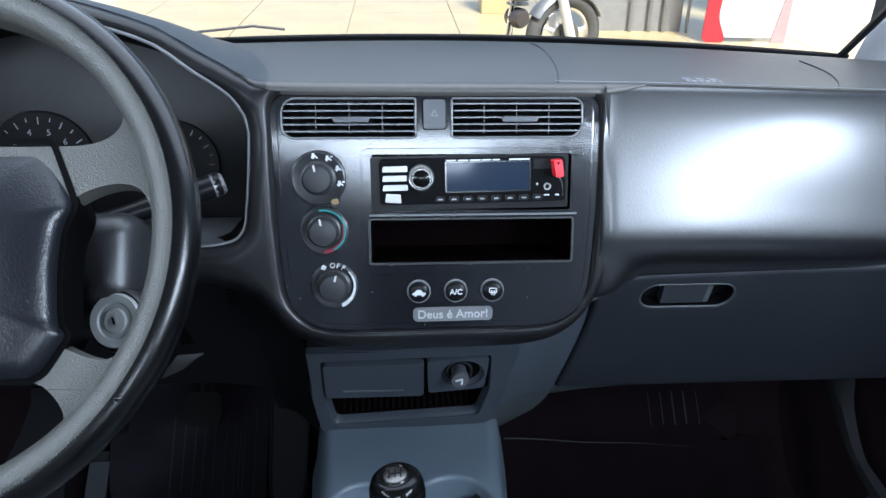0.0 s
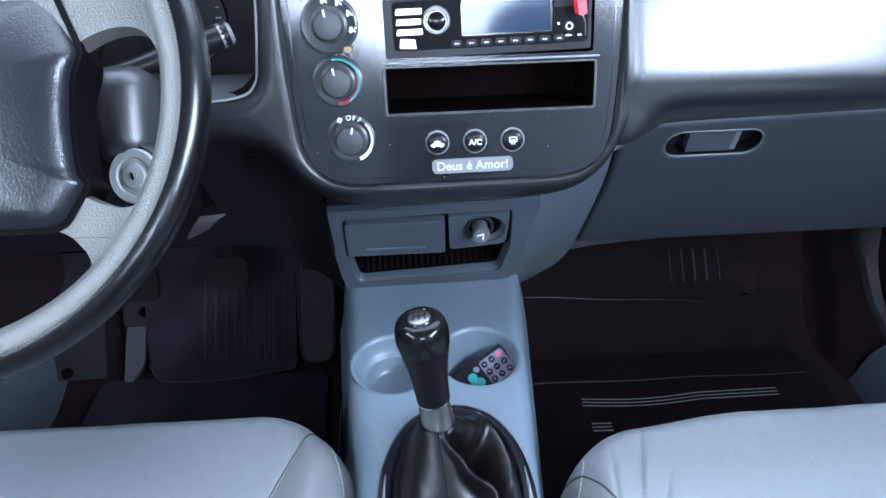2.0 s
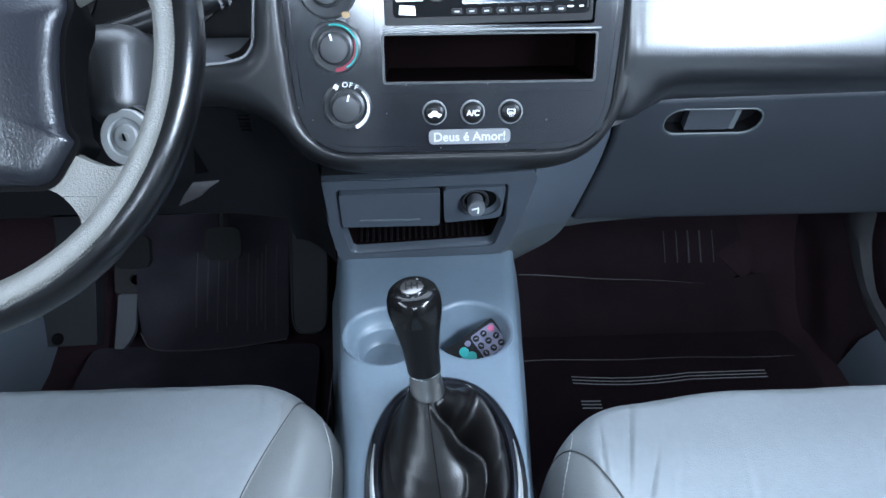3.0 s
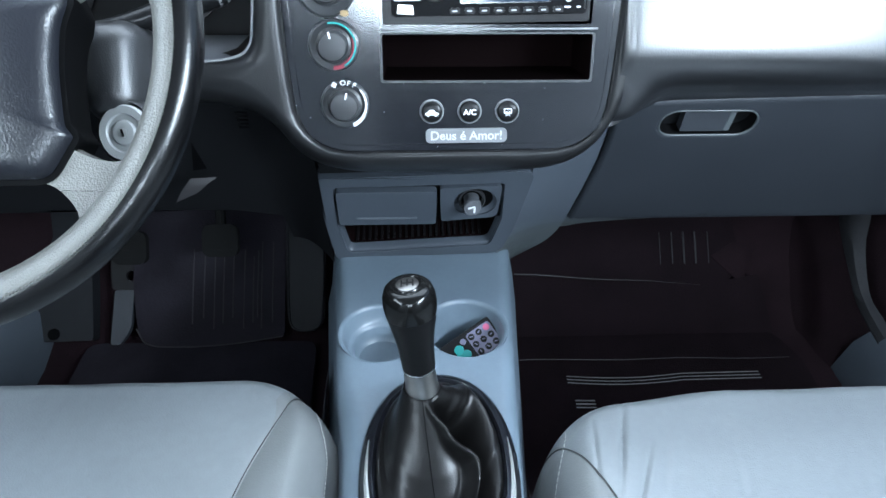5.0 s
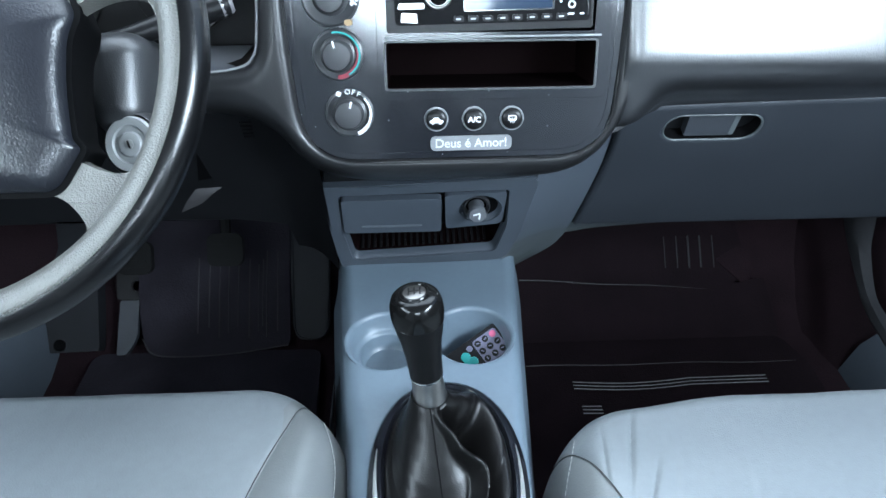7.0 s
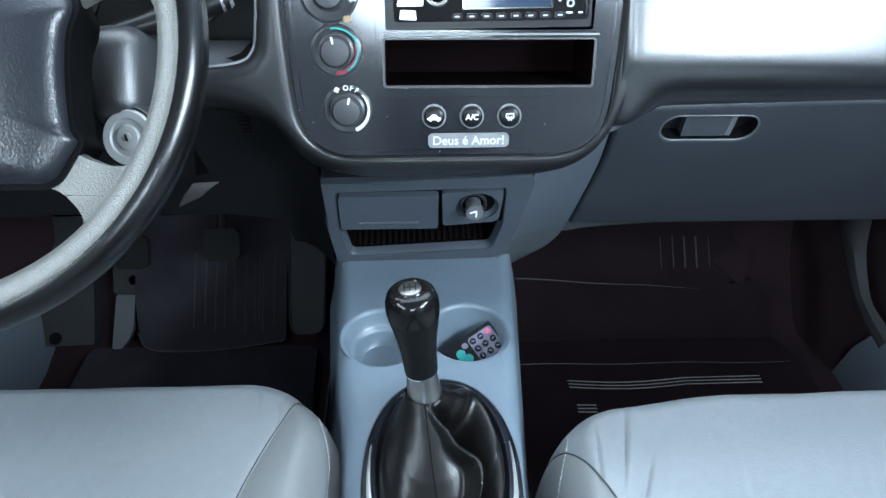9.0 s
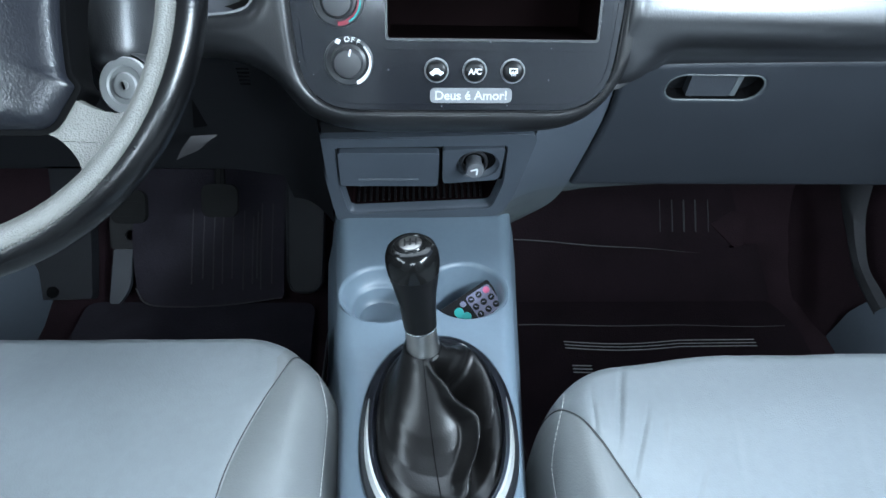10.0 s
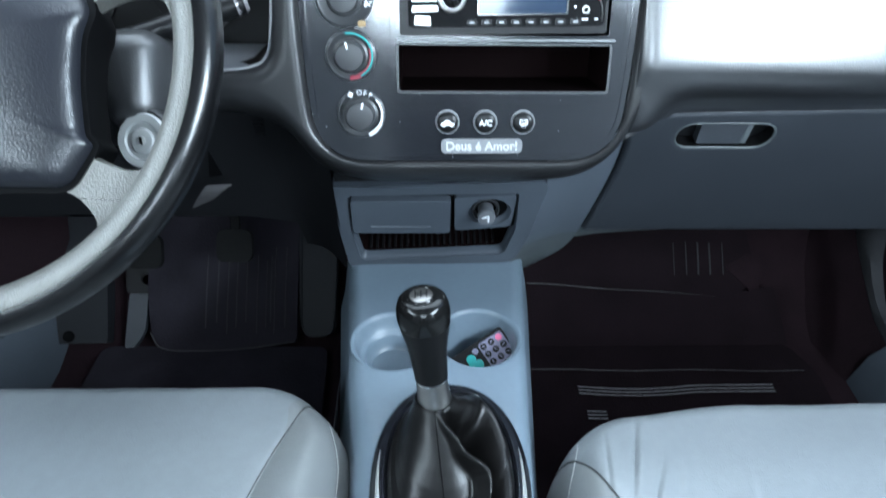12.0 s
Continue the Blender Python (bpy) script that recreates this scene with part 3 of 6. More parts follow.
for x in [0.1400, 0.1403, 0.1410, 0.1422, 0.1438, 0.146, 0.148, 0.1505, 0.1535, 0.157, 0.161, 0.166, 0.172, 0.179, 0.187, 0.196, 0.21, 0.25, 0.30, 0.36, 0.42, 0.48, 0.54, 0.60, 0.66, 0.72]:
    swell = 1 - float(quarter(np.float64(x - 0.1400), 0.014))
    settle = ease(0.1400, 0.200, x)
    row = []
    for k, p in enumerate(pad_profile):
        low = ease(0.575, 0.515, p.z)
        z = p.z + (front_z(x) - 0.6993) * (1 - k / 44) - 0.017 * low * (1 - settle)
        edge = 0.545 + 0.28 * (z - 0.5) - 0.0085 + 0.0035 * low + 0.048 * float(quarter(np.float64(max(z - 0.497, 0) * 1.0385), 0.040))
        rise = swell + (settle - swell) * low
        row.append((x + 0.0025 * low * (1 - settle), edge + (p.y - edge) * rise + 0.03 * ease(0.4, 0.74, x) * min(1.0, k / 6), z))
    rows.append(row)
part("passenger_pad", loft(rows), M["pad"], dash, "grained airbag cover with a bright sheen")
for pts in ([(0.124, 0.66), (0.121, 0.4), (0.112, 0.15), (0.101, 0.0)], [(0.392, 0.38), (0.386, 0.2), (0.373, 0.08), (0.356, 0.0)]):
    part("lid_seam", tube([top_point(p.x, p.y) + Vector((0, 0, 0.0004)) for p in spline([(a, b, 0) for a, b in pts], 6)], 0.0007, 6), M["dialgrey"], dash)
# bright line of the front seam, its highlight put into the colour
part("lid_seam", tube([top_point(x, 0.006) + Vector((0, 0, 0.0010)) for x in [0.098 + 0.6 * k / 120 for k in range(121)]], 0.0006, 6), M["slat"], dash)
word = bmesh.new()
for count, z in ((3, 0.0), (6, 1.0)):
    for k in range(count):
        w = 0.036 / count
        x = 0.221 + k * w
        p = top_point(x, 0.055 - 0.022 * z)
        box((p.x, p.y, p.z - 0.0005), (p.x + w * 0.66, p.y + 0.006, p.z + 0.0006), bm=word)
part("airbag_mark", word, M["slat"], dash, "small pale embossed mark")

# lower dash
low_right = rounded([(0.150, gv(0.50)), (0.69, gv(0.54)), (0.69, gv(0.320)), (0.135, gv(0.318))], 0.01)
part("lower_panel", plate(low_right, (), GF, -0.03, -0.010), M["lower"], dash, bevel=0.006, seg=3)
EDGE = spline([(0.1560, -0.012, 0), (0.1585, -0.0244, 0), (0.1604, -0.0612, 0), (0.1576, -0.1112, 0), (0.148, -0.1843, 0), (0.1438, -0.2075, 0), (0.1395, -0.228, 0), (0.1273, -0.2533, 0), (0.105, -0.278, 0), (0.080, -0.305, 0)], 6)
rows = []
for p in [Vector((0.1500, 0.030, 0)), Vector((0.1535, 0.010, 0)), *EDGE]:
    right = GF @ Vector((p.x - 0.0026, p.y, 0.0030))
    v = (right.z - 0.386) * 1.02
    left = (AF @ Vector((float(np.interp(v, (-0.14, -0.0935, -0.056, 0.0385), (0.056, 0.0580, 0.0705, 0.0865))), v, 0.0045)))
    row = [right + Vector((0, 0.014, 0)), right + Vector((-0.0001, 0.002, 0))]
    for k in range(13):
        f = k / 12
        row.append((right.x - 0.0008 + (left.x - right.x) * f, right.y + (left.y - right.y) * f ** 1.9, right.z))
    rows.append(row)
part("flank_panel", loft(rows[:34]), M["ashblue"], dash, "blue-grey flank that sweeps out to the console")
# last rows of the flank in a paler colour, for the light on this edge
part("under_ledge", loft(rows[33:]), M["littrim"], dash, "lower edge beside the console, lightened as lit")
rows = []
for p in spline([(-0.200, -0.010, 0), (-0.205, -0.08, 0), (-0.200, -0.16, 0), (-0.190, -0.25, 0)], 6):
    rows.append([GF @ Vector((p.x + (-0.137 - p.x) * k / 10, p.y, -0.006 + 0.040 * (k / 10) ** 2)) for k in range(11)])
# left flank in the shaded tone, the right one in the lighter plastic
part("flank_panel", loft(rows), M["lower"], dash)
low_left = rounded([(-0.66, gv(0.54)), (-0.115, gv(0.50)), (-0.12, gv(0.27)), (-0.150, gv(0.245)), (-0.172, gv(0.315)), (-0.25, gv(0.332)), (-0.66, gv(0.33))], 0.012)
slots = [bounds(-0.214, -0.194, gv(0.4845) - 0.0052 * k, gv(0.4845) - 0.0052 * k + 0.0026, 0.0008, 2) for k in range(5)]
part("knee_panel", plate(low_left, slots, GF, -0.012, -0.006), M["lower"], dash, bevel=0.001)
part("knee_gap", plate([(-0.277, gv(0.403)), (-0.262, gv(0.406)), (-0.267, gv(0.445))], (), GF, -0.0058, -0.0048), M["void"], dash)
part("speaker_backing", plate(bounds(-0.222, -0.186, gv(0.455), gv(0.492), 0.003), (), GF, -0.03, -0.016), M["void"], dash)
LEDGE = ((0.1350, -0.2420), (0.1500, -0.2430), (0.1808, -0.2335), (0.2633, -0.2223), (0.361, -0.2158), (0.45, -0.212), (0.66, -0.210))
rows = []
for p in spline([(u, v, 0) for u, v in LEDGE], 5):
    top = -0.203
    rows.append([GF @ Vector((p.x, top + (p.y - top) * f, w)) for f, w in ((0.0, -0.008), (0.12, -0.003), (0.35, -0.0025), (0.7, -0.005), (0.92, -0.010), (1.0, -0.018), (0.99, -0.06))])
# light along the dash foot is put into the ledge colour
part("under_ledge", loft(rows), M["littrim"], dash, "lower edge of the dash, lightened as lit")


# glove box
glove = thing("glove_box_door", (0.38, 0.63, 0.32), "blue-grey plastic glove box door with a recessed latch", "glove box")
recess = bounds(0.207, 0.306, gv(0.4615), gv(0.4955), 0.0165, 7)
edge_v, edge_u = [-p.y for p in EDGE[:31]], [p.x for p in EDGE[:31]]


DOOR_TOP = spline([(0.148, -0.030, 0), (0.1575, -0.0205, 0), (0.1630, -0.0118, 0), (0.1715, -0.0060, 0), (0.184, -0.0025, 0), (0.2677, 0.0012, 0), (0.4147, 0.005, 0), (0.62, 0.0065, 0)], 8)


def door_top(u):
    return float(np.interp(u, [p.x for p in DOOR_TOP], [p.y for p in DOOR_TOP]))


def door_height(points):
    u, v = points[:, 0], points[:, 1]
    d = np.minimum(np.array([door_top(a) for a in u]) - v, (u - np.interp(-v, edge_v, edge_u)) * 1.6)
    d = np.minimum(d, (v + 0.2055) * 1.5)
    hollow = nearest(points, recess)[0]
    return 0.006 - 0.0075 * quarter(np.maximum(d, 0), 0.009) - 0.0012 * quarter(hollow, 0.0025)


grid = []
for k in range(151):
    row = []
    for j in range(91):
        t = j / 90
        u = 0.148 + (0.62 - 0.148) * (k / 150) ** 1.35
        v = -0.2055 + (door_top(u) + 0.2055) * (1 - (1 - t) ** 1.3)
        left = float(np.interp(-v, edge_v, edge_u))
        row.append((left + (u - 0.148) * (0.62 - left) / (0.62 - 0.148), v))
    grid.append(row)
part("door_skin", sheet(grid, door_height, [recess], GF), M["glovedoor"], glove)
# the light caught by rim, latch side and latch top is put into colour
part("recess_rim", tube([GF @ Vector((u, v, 0.0050)) for u, v in recess], 0.0013, 8, closed=True), M["littrim"], glove, "rim of the latch recess, lightened as lit")
# recess blackened for its shade
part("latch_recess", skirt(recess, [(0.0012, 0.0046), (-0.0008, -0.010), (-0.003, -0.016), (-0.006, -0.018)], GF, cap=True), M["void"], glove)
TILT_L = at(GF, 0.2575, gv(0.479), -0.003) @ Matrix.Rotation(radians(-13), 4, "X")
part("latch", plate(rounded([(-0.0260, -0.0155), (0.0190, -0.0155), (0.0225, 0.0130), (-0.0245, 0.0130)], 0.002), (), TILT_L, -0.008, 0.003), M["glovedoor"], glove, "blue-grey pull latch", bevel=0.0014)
part("latch_side", plate(rounded([(0.0198, -0.0155), (0.0255, -0.0155), (0.0290, 0.0130), (0.0233, 0.0130)], 0.001), (), TILT_L, -0.008, 0.0022), M["littrim"], glove, bevel=0.0008)
part("latch_highlight", tube([TILT_L @ Vector((u, v, 0.0030)) for u, v in ((-0.0235, 0.0122), (0.0, 0.0124), (0.0278, 0.0122))], 0.0011, 6), M["littrim"], glove, "top edge of the latch with its highlight painted on")

# ---- centre panel ----
centre = dash
VENTS = [(-0.139, -0.0245), (0.0070, 0.1215)]
vent_holes = [bounds(a, b, 0.1600, 0.1935, ((0.010, 0.002, 0.002, 0.012) if k == 0 else (0.002, 0.012, 0.008, 0.002))) for k, (a, b) in enumerate(VENTS)]
bezel_hole = bounds(-0.0635, 0.1135, 0.0955, 0.1460, 0.002)
pocket_hole = bounds(-0.0655, 0.1155, 0.0490, 0.0885, 0.002)
hazard_hole = bounds(-0.0185, 0.0020, 0.1665, 0.1935, 0.003)
part("panel_face", bent(plate(PANEL, [*vent_holes, bezel_hole, pocket_hole, hazard_hole], PF, -0.010, 0.0015)), M["panel"], centre)
lip = [PF @ Vector((u * 1.007 + 0.0001, v + (v - 0.09) * 0.009, 0.0030 - float(bow(v)))) for u, v in PANEL]
part("panel_rim", tube(lip, 0.0009, 8, closed=True), M["black"], centre, "rounded black rim round the centre panel")
part("panel_border", bent(skirt(PANEL, [(-0.0060, 0.0013), (-0.0058, 0.0016), (-0.0040, 0.0014), (-0.0022, 0.0007), (-0.0008, -0.0008), (0.0, -0.004)], PF)), M["panel"], centre, "rounded glossy border of the centre panel")
part("radio_bezel", plate(bounds(-0.0725, 0.1265, 0.0395, 0.1510, 0.007), [bounds(-0.0630, 0.1130, 0.0960, 0.1455, 0.002), bounds(-0.0650, 0.1150, 0.0495, 0.0880, 0.002)], PF, 0.001, 0.0034), M["panel"], centre, bevel=0.0009)
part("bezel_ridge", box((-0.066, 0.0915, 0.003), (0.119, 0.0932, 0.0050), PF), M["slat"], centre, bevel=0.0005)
# slot inside blackened for the shade in its depth
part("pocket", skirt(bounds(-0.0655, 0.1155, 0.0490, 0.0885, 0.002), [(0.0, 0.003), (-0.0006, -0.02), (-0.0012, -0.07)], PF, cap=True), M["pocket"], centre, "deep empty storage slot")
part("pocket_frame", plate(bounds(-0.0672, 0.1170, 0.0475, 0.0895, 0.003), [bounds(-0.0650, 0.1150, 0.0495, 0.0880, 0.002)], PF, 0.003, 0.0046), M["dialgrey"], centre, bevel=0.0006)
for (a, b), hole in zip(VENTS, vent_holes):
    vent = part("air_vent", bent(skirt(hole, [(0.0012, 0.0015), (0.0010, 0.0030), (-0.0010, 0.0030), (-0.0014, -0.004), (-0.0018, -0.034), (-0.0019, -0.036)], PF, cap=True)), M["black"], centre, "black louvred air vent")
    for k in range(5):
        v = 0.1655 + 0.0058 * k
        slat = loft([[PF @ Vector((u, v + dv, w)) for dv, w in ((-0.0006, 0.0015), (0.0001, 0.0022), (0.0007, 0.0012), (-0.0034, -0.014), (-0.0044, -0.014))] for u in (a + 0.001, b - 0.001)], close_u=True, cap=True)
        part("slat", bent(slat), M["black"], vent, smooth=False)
        # pale strip as the highlight on each black slat's front edge
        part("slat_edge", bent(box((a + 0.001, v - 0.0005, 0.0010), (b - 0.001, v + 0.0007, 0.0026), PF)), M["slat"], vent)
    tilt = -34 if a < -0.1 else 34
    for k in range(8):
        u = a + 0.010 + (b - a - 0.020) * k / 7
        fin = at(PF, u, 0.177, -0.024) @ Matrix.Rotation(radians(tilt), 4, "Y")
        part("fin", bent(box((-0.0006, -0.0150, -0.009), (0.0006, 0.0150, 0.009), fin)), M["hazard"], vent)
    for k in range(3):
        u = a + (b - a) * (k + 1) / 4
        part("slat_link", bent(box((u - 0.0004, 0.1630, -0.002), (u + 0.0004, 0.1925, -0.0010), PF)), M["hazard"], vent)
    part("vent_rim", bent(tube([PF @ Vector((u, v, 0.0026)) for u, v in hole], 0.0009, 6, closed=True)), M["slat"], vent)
    mid = (a + b) / 2 + 0.002
    part("vent_tab", bent(plate(bounds(mid - 0.0155, mid + 0.0155, 0.1735, 0.1780, 0.002), (), PF, -0.002, 0.0070)), M["hazard"], vent, bevel=0.001)
part("hazard_button", bent(plate(bounds(-0.0177, 0.0012, 0.1675, 0.1925, 0.0025), (), PF, -0.006, 0.0042)), M["hazard"], centre, "pale grey hazard light button", bevel=0.0016, seg=3)
part("hazard_mark", bent(plate([(-0.0115, 0.1785), (-0.0050, 0.1785), (-0.0083, 0.1842)], [[(-0.0105, 0.1791), (-0.0060, 0.1791), (-0.0083, 0.1832)]], PF, 0.0038, 0.0044)), M["slat"], centre)


edge_line = [PF @ Vector((u, v, 0.0040 + float(lip_w(v)))) for u, v in CLUSTER]
part("lip_return", loft([[PF @ Vector((u, v, 0.0035 + float(lip_w(v)))), PF @ Vector((u, v, -0.0072))] for u, v in CLUSTER], close_v=True), M["dash"], dash)
# the lip's highlight is put into its pale colour
part("cluster_lip", tube(edge_line, 0.0016, 8, closed=True), M["slat"], dash, "thin lip round the instrument opening, highlight painted on")


def climate_knob(u, v, r, turn, name_label):
    """A dished dial with a round turning knob and a white pointer."""
    knob = part("climate_knob", lathe([(r, 0.0012), (r - 0.0008, 0.0042), (r - 0.0025, 0.0050), (r * 0.66, 0.0026), (0, 0.0024)], at(PF, u, v), 40), M["dialgrey"], centre, name_label)
    rk = 0.0125
    part("grip", lathe([(rk + 0.0028, 0.0022), (rk + 0.0026, 0.0040), (rk + 0.0004, 0.0052), (rk, 0.014), (rk - 0.0012, 0.0160), (rk - 0.003, 0.0164), (0, 0.0160)], at(PF, u, v), 36), M["gripgrey"], knob)
    part("pointer", box((-0.0008, 0.0070, 0.0158), (0.0008, 0.0126, 0.0168), at(PF, u, v, 0, turn)), M["white"], knob, "white pointer line")
    return knob


def arc(u, v, r0, r1, a0, a1, w=0.0048, h=0.0006, n=24):
    inner, outer = circle(u, v, r0, n, a0=a0, a1=a1), circle(u, v, r1, n, a0=a0, a1=a1)
    return plate(outer + inner[::-1], (), PF, w, w + h)


k1 = climate_knob(-0.1095, 0.1255, 0.0245, 12, "black air direction dial with white pictograms")
for k, a in enumerate((98, 62, 26, -14)):
    cu, cv = -0.1095 + 0.0195 * math.cos(radians(a)), 0.1255 + 0.0195 * math.sin(radians(a))
    mark = lathe([(0.0013, 0.0044), (0.0013, 0.0052), (0, 0.0052)], at(PF, cu - 0.0008, cv + 0.0014), 10)
    plate(rounded([(cu - 0.003, cv - 0.0005), (cu + 0.0005, cv + 0.0012), (cu + 0.003, cv - 0.001), (cu + 0.0028, cv - 0.0024), (cu + 0.0004, cv - 0.0008), (cu - 0.0012, cv - 0.003)], 0.0006, 2), (), PF, 0.0044, 0.0052, bm=mark)
    if k % 2:
        plate(bounds(cu + 0.0018, cu + 0.0042, cv + 0.001, cv + 0.0022, 0.0005, 2), (), PF, 0.0044, 0.0052, bm=mark)
    part("air_mark", mark, M["white"], k1)
part("defrost_mark", plate(rounded([(-0.0985, 0.1075), (-0.0925, 0.1075), (-0.0918, 0.1035), (-0.0955, 0.1022), (-0.0990, 0.1035)], 0.0012, 3), (), PF, 0.0042, 0.0050), M["amber"], k1)
k2 = climate_knob(-0.106, 0.0790, 0.0220, 12, "black temperature dial with a red and teal scale")
part("cold_scale", arc(-0.106, 0.0790, 0.0178, 0.0193, -62, 102), M["tealprint"], k2)
part("warm_scale", arc(-0.106, 0.0790, 0.0162, 0.0176, -66, 22), M["maroon"], k2)
part("warm_end", arc(-0.106, 0.0790, 0.0166, 0.0200, -92, -64), M["maroon"], k2)
k3 = climate_knob(-0.0990, 0.0290, 0.0215, -14, "black fan speed dial with a white scale")
for k in range(9):
    part("scale_step", arc(-0.0990, 0.0290, 0.0180 - 0.0001 * k, 0.0192 + 0.00018 * k, 44 - 12.6 * k - 12.0, 44 - 12.6 * k, n=5), M["white"], k3)
for k, ch in enumerate("OFF"):
    a = 92 - 15 * k
    part("dial_letter", lettering(ch, 0.0062, at(PF, -0.0990 + 0.0188 * math.cos(radians(a)), 0.0290 + 0.0188 * math.sin(radians(a)), 0.0048, a - 90), 0.0003, 0.0001), M["white"], k3)
fan = bmesh.new()
for a in (20, 110, 200, 290):
    lathe([(0.0012, 0.0044), (0.0012, 0.0052), (0, 0.0052)], at(PF, -0.0990 + 0.0192 * math.cos(radians(116)) + 0.0014 * math.cos(radians(a)), 0.0290 + 0.0192 * math.sin(radians(116)) + 0.0014 * math.sin(radians(a))), 8, bm=fan)
part("fan_mark", fan, M["white"], k3)

part("button_recess", plate(bounds(-0.0540, 0.0720, 0.0155, 0.0285, 0.0062), (), PF, 0.0010, 0.0018), M["panel"], centre)
for k, u in enumerate((-0.0230, 0.0105, 0.0440)):
    m = at(PF, u, 0.0222)
    ring = part("button_collar", lathe([(0.0108, 0.0015), (0.0108, 0.0030), (0.0102, 0.0036), (0.0094, 0.0034), (0.0094, 0.0015)], m, 32), M["slat"], centre)
    part("push_button", lathe([(0.0093, 0.0015), (0.0092, 0.0058), (0.0084, 0.0068), (0.0050, 0.0074), (0, 0.0076)], m, 32), M["black"], centre, ("round recirculation button", "round air conditioning button", "round rear window heater button")[k])
    if k == 0:
        sign = plate(rounded([(-0.0060, -0.0022), (0.0058, -0.0022), (0.0062, -0.0002), (0.0034, 0.0004), (0.0018, 0.0026), (-0.0022, 0.0026), (-0.0036, 0.0004), (-0.0060, -0.0004)], 0.0008, 3), (), m, 0.0060, 0.0080)
        for du in (-0.0032, 0.0034):
            lathe([(0.0013, 0.0060), (0.0013, 0.0080), (0, 0.0080)], m @ Matrix.Translation((du, -0.0022, 0)), 10, bm=sign)
    elif k == 1:
        sign = lettering("A/C", 0.0068, m @ Matrix.Translation((0, 0, 0.0078)), 0.0003, 0.0002)
    else:
        sign = plate(bounds(-0.0036, 0.0036, -0.0012, 0.0034, 0.0008), [bounds(-0.0027, 0.0027, -0.0004, 0.0026, 0.0004)], m, 0.0060, 0.0079)
        for du in (-0.0015, 0.0, 0.0015):
            plate(bounds(du - 0.0003, du + 0.0003, -0.0034, 0.0012, 0.0001, 1), (), m, 0.0060, 0.0079, bm=sign)
    part("button_mark", sign, M["white"], centre)

sticker = thing("sticker_plate", (0.008, 0.545, 0.494), "silver rounded name plate stuck under the buttons", "sticker")
part("plate_body", plate(bounds(-0.0285, 0.0445, -0.0062, 0.0070, 0.0045), (), at(PF, 0, 0, 0, 0.4), 0.0016, 0.0030), M["plaque"], sticker, bevel=0.0006)
part("writing", lettering("Deus é Amor!", 0.0112, at(PF, 0.0080, 0.0002, 0.0032, 0.4), 0.0002, 0.00018), M["decal"], sticker, "raised white letters")

# ---- radio ----
radio = thing("car_radio", (0.025, 0.58, 0.59), "black single-slot car radio with silver keys and a chrome knob", "radio")
RF = at(PF, 0, 0, 0.0, 0.9)
part("cage", plate(bounds(-0.0622, 0.1120, 0.0968, 0.1448, 0.0025), (), RF, -0.02, 0.0050), M["black"], radio, bevel=0.0015)
part("faceplate", plate(bounds(-0.0545, 0.1075, 0.1035, 0.1425, 0.004), (), RF, 0.0045, 0.0140), M["piano"], radio, bevel=0.0022, seg=3)
part("display", plate(bounds(0.0035, 0.0755, 0.1140, 0.1390, 0.0012), (), RF, 0.0138, 0.0146), M["screen"], radio, "blue-grey glass display", bevel=0.0003)
part("display_frame", plate(bounds(0.0020, 0.0770, 0.1130, 0.1400, 0.0016), [bounds(0.0036, 0.0754, 0.1142, 0.1388, 0.001)], RF, 0.0138, 0.0150), M["panel"], radio)
part("volume_knob", lathe([(0.0118, 0.0140), (0.0116, 0.0172), (0.0104, 0.0186), (0.0092, 0.0182), (0.0088, 0.0200), (0.0080, 0.0214), (0, 0.0216)], at(RF, -0.0185, 0.1265), 36), M["satin"], radio, "chrome volume knob")
part("knob_cap", lathe([(0.0078, 0.0212), (0.0066, 0.0222), (0, 0.0225)], at(RF, -0.0185, 0.1265), 28), M["gloss"], radio)
for k, v in enumerate((0.1345, 0.1265, 0.1185)):
    part("side_key", plate(rounded([(-0.0520, v - 0.0024), (-0.0300 - 0.001 * (k == 1), v - 0.0024), (-0.0300 - 0.001 * (k == 1), v + 0.0024), (-0.0510, v + 0.0024)], 0.001), (), RF, 0.0138, 0.0160), M["silver"], radio, "silver side key", bevel=0.0006)
part("release_key", plate(rounded([(-0.0500, 0.1060), (-0.0360, 0.1050), (-0.0365, 0.1125), (-0.0490, 0.1135)], 0.001), (), RF, 0.0138, 0.0152), M["satin"], radio, bevel=0.0005)
for k in range(8):
    u = -0.0065 + 0.0122 * k
    part("preset_key", plate(bounds(u, u + 0.0085, 0.1052, 0.1098, 0.0012), (), RF, 0.0138, 0.0152), M["black"], radio, bevel=0.0006)
    part("key_mark", plate(bounds(u + 0.0020, u + 0.0062, 0.1068, 0.1080, 0.0003, 2), (), RF, 0.0150, 0.0154), M["dimwhite"], radio)
for a, b in ((0.0030, 0.0120), (0.0135, 0.0225), (0.0240, 0.0330), (0.0345, 0.0420), (0.0435, 0.0500), (0.0580, 0.0760)):
    part("print_mark", plate(bounds(a, b, 0.1402, 0.1414, 0.0002, 1), (), RF, 0.0138, 0.0144), M["white"], radio)
for a, b in ((0.0885, 0.0935), (0.0985, 0.1020)):
    part("print_mark", plate(bounds(a, b, 0.1085, 0.1098, 0.0002, 1), (), RF, 0.0138, 0.0144), M["white"], radio)
part("port_cover", plate(bounds(0.0790, 0.0985, 0.1320, 0.1405, 0.001), (), RF, 0.0138, 0.0148), M["soft"], radio, bevel=0.0005)
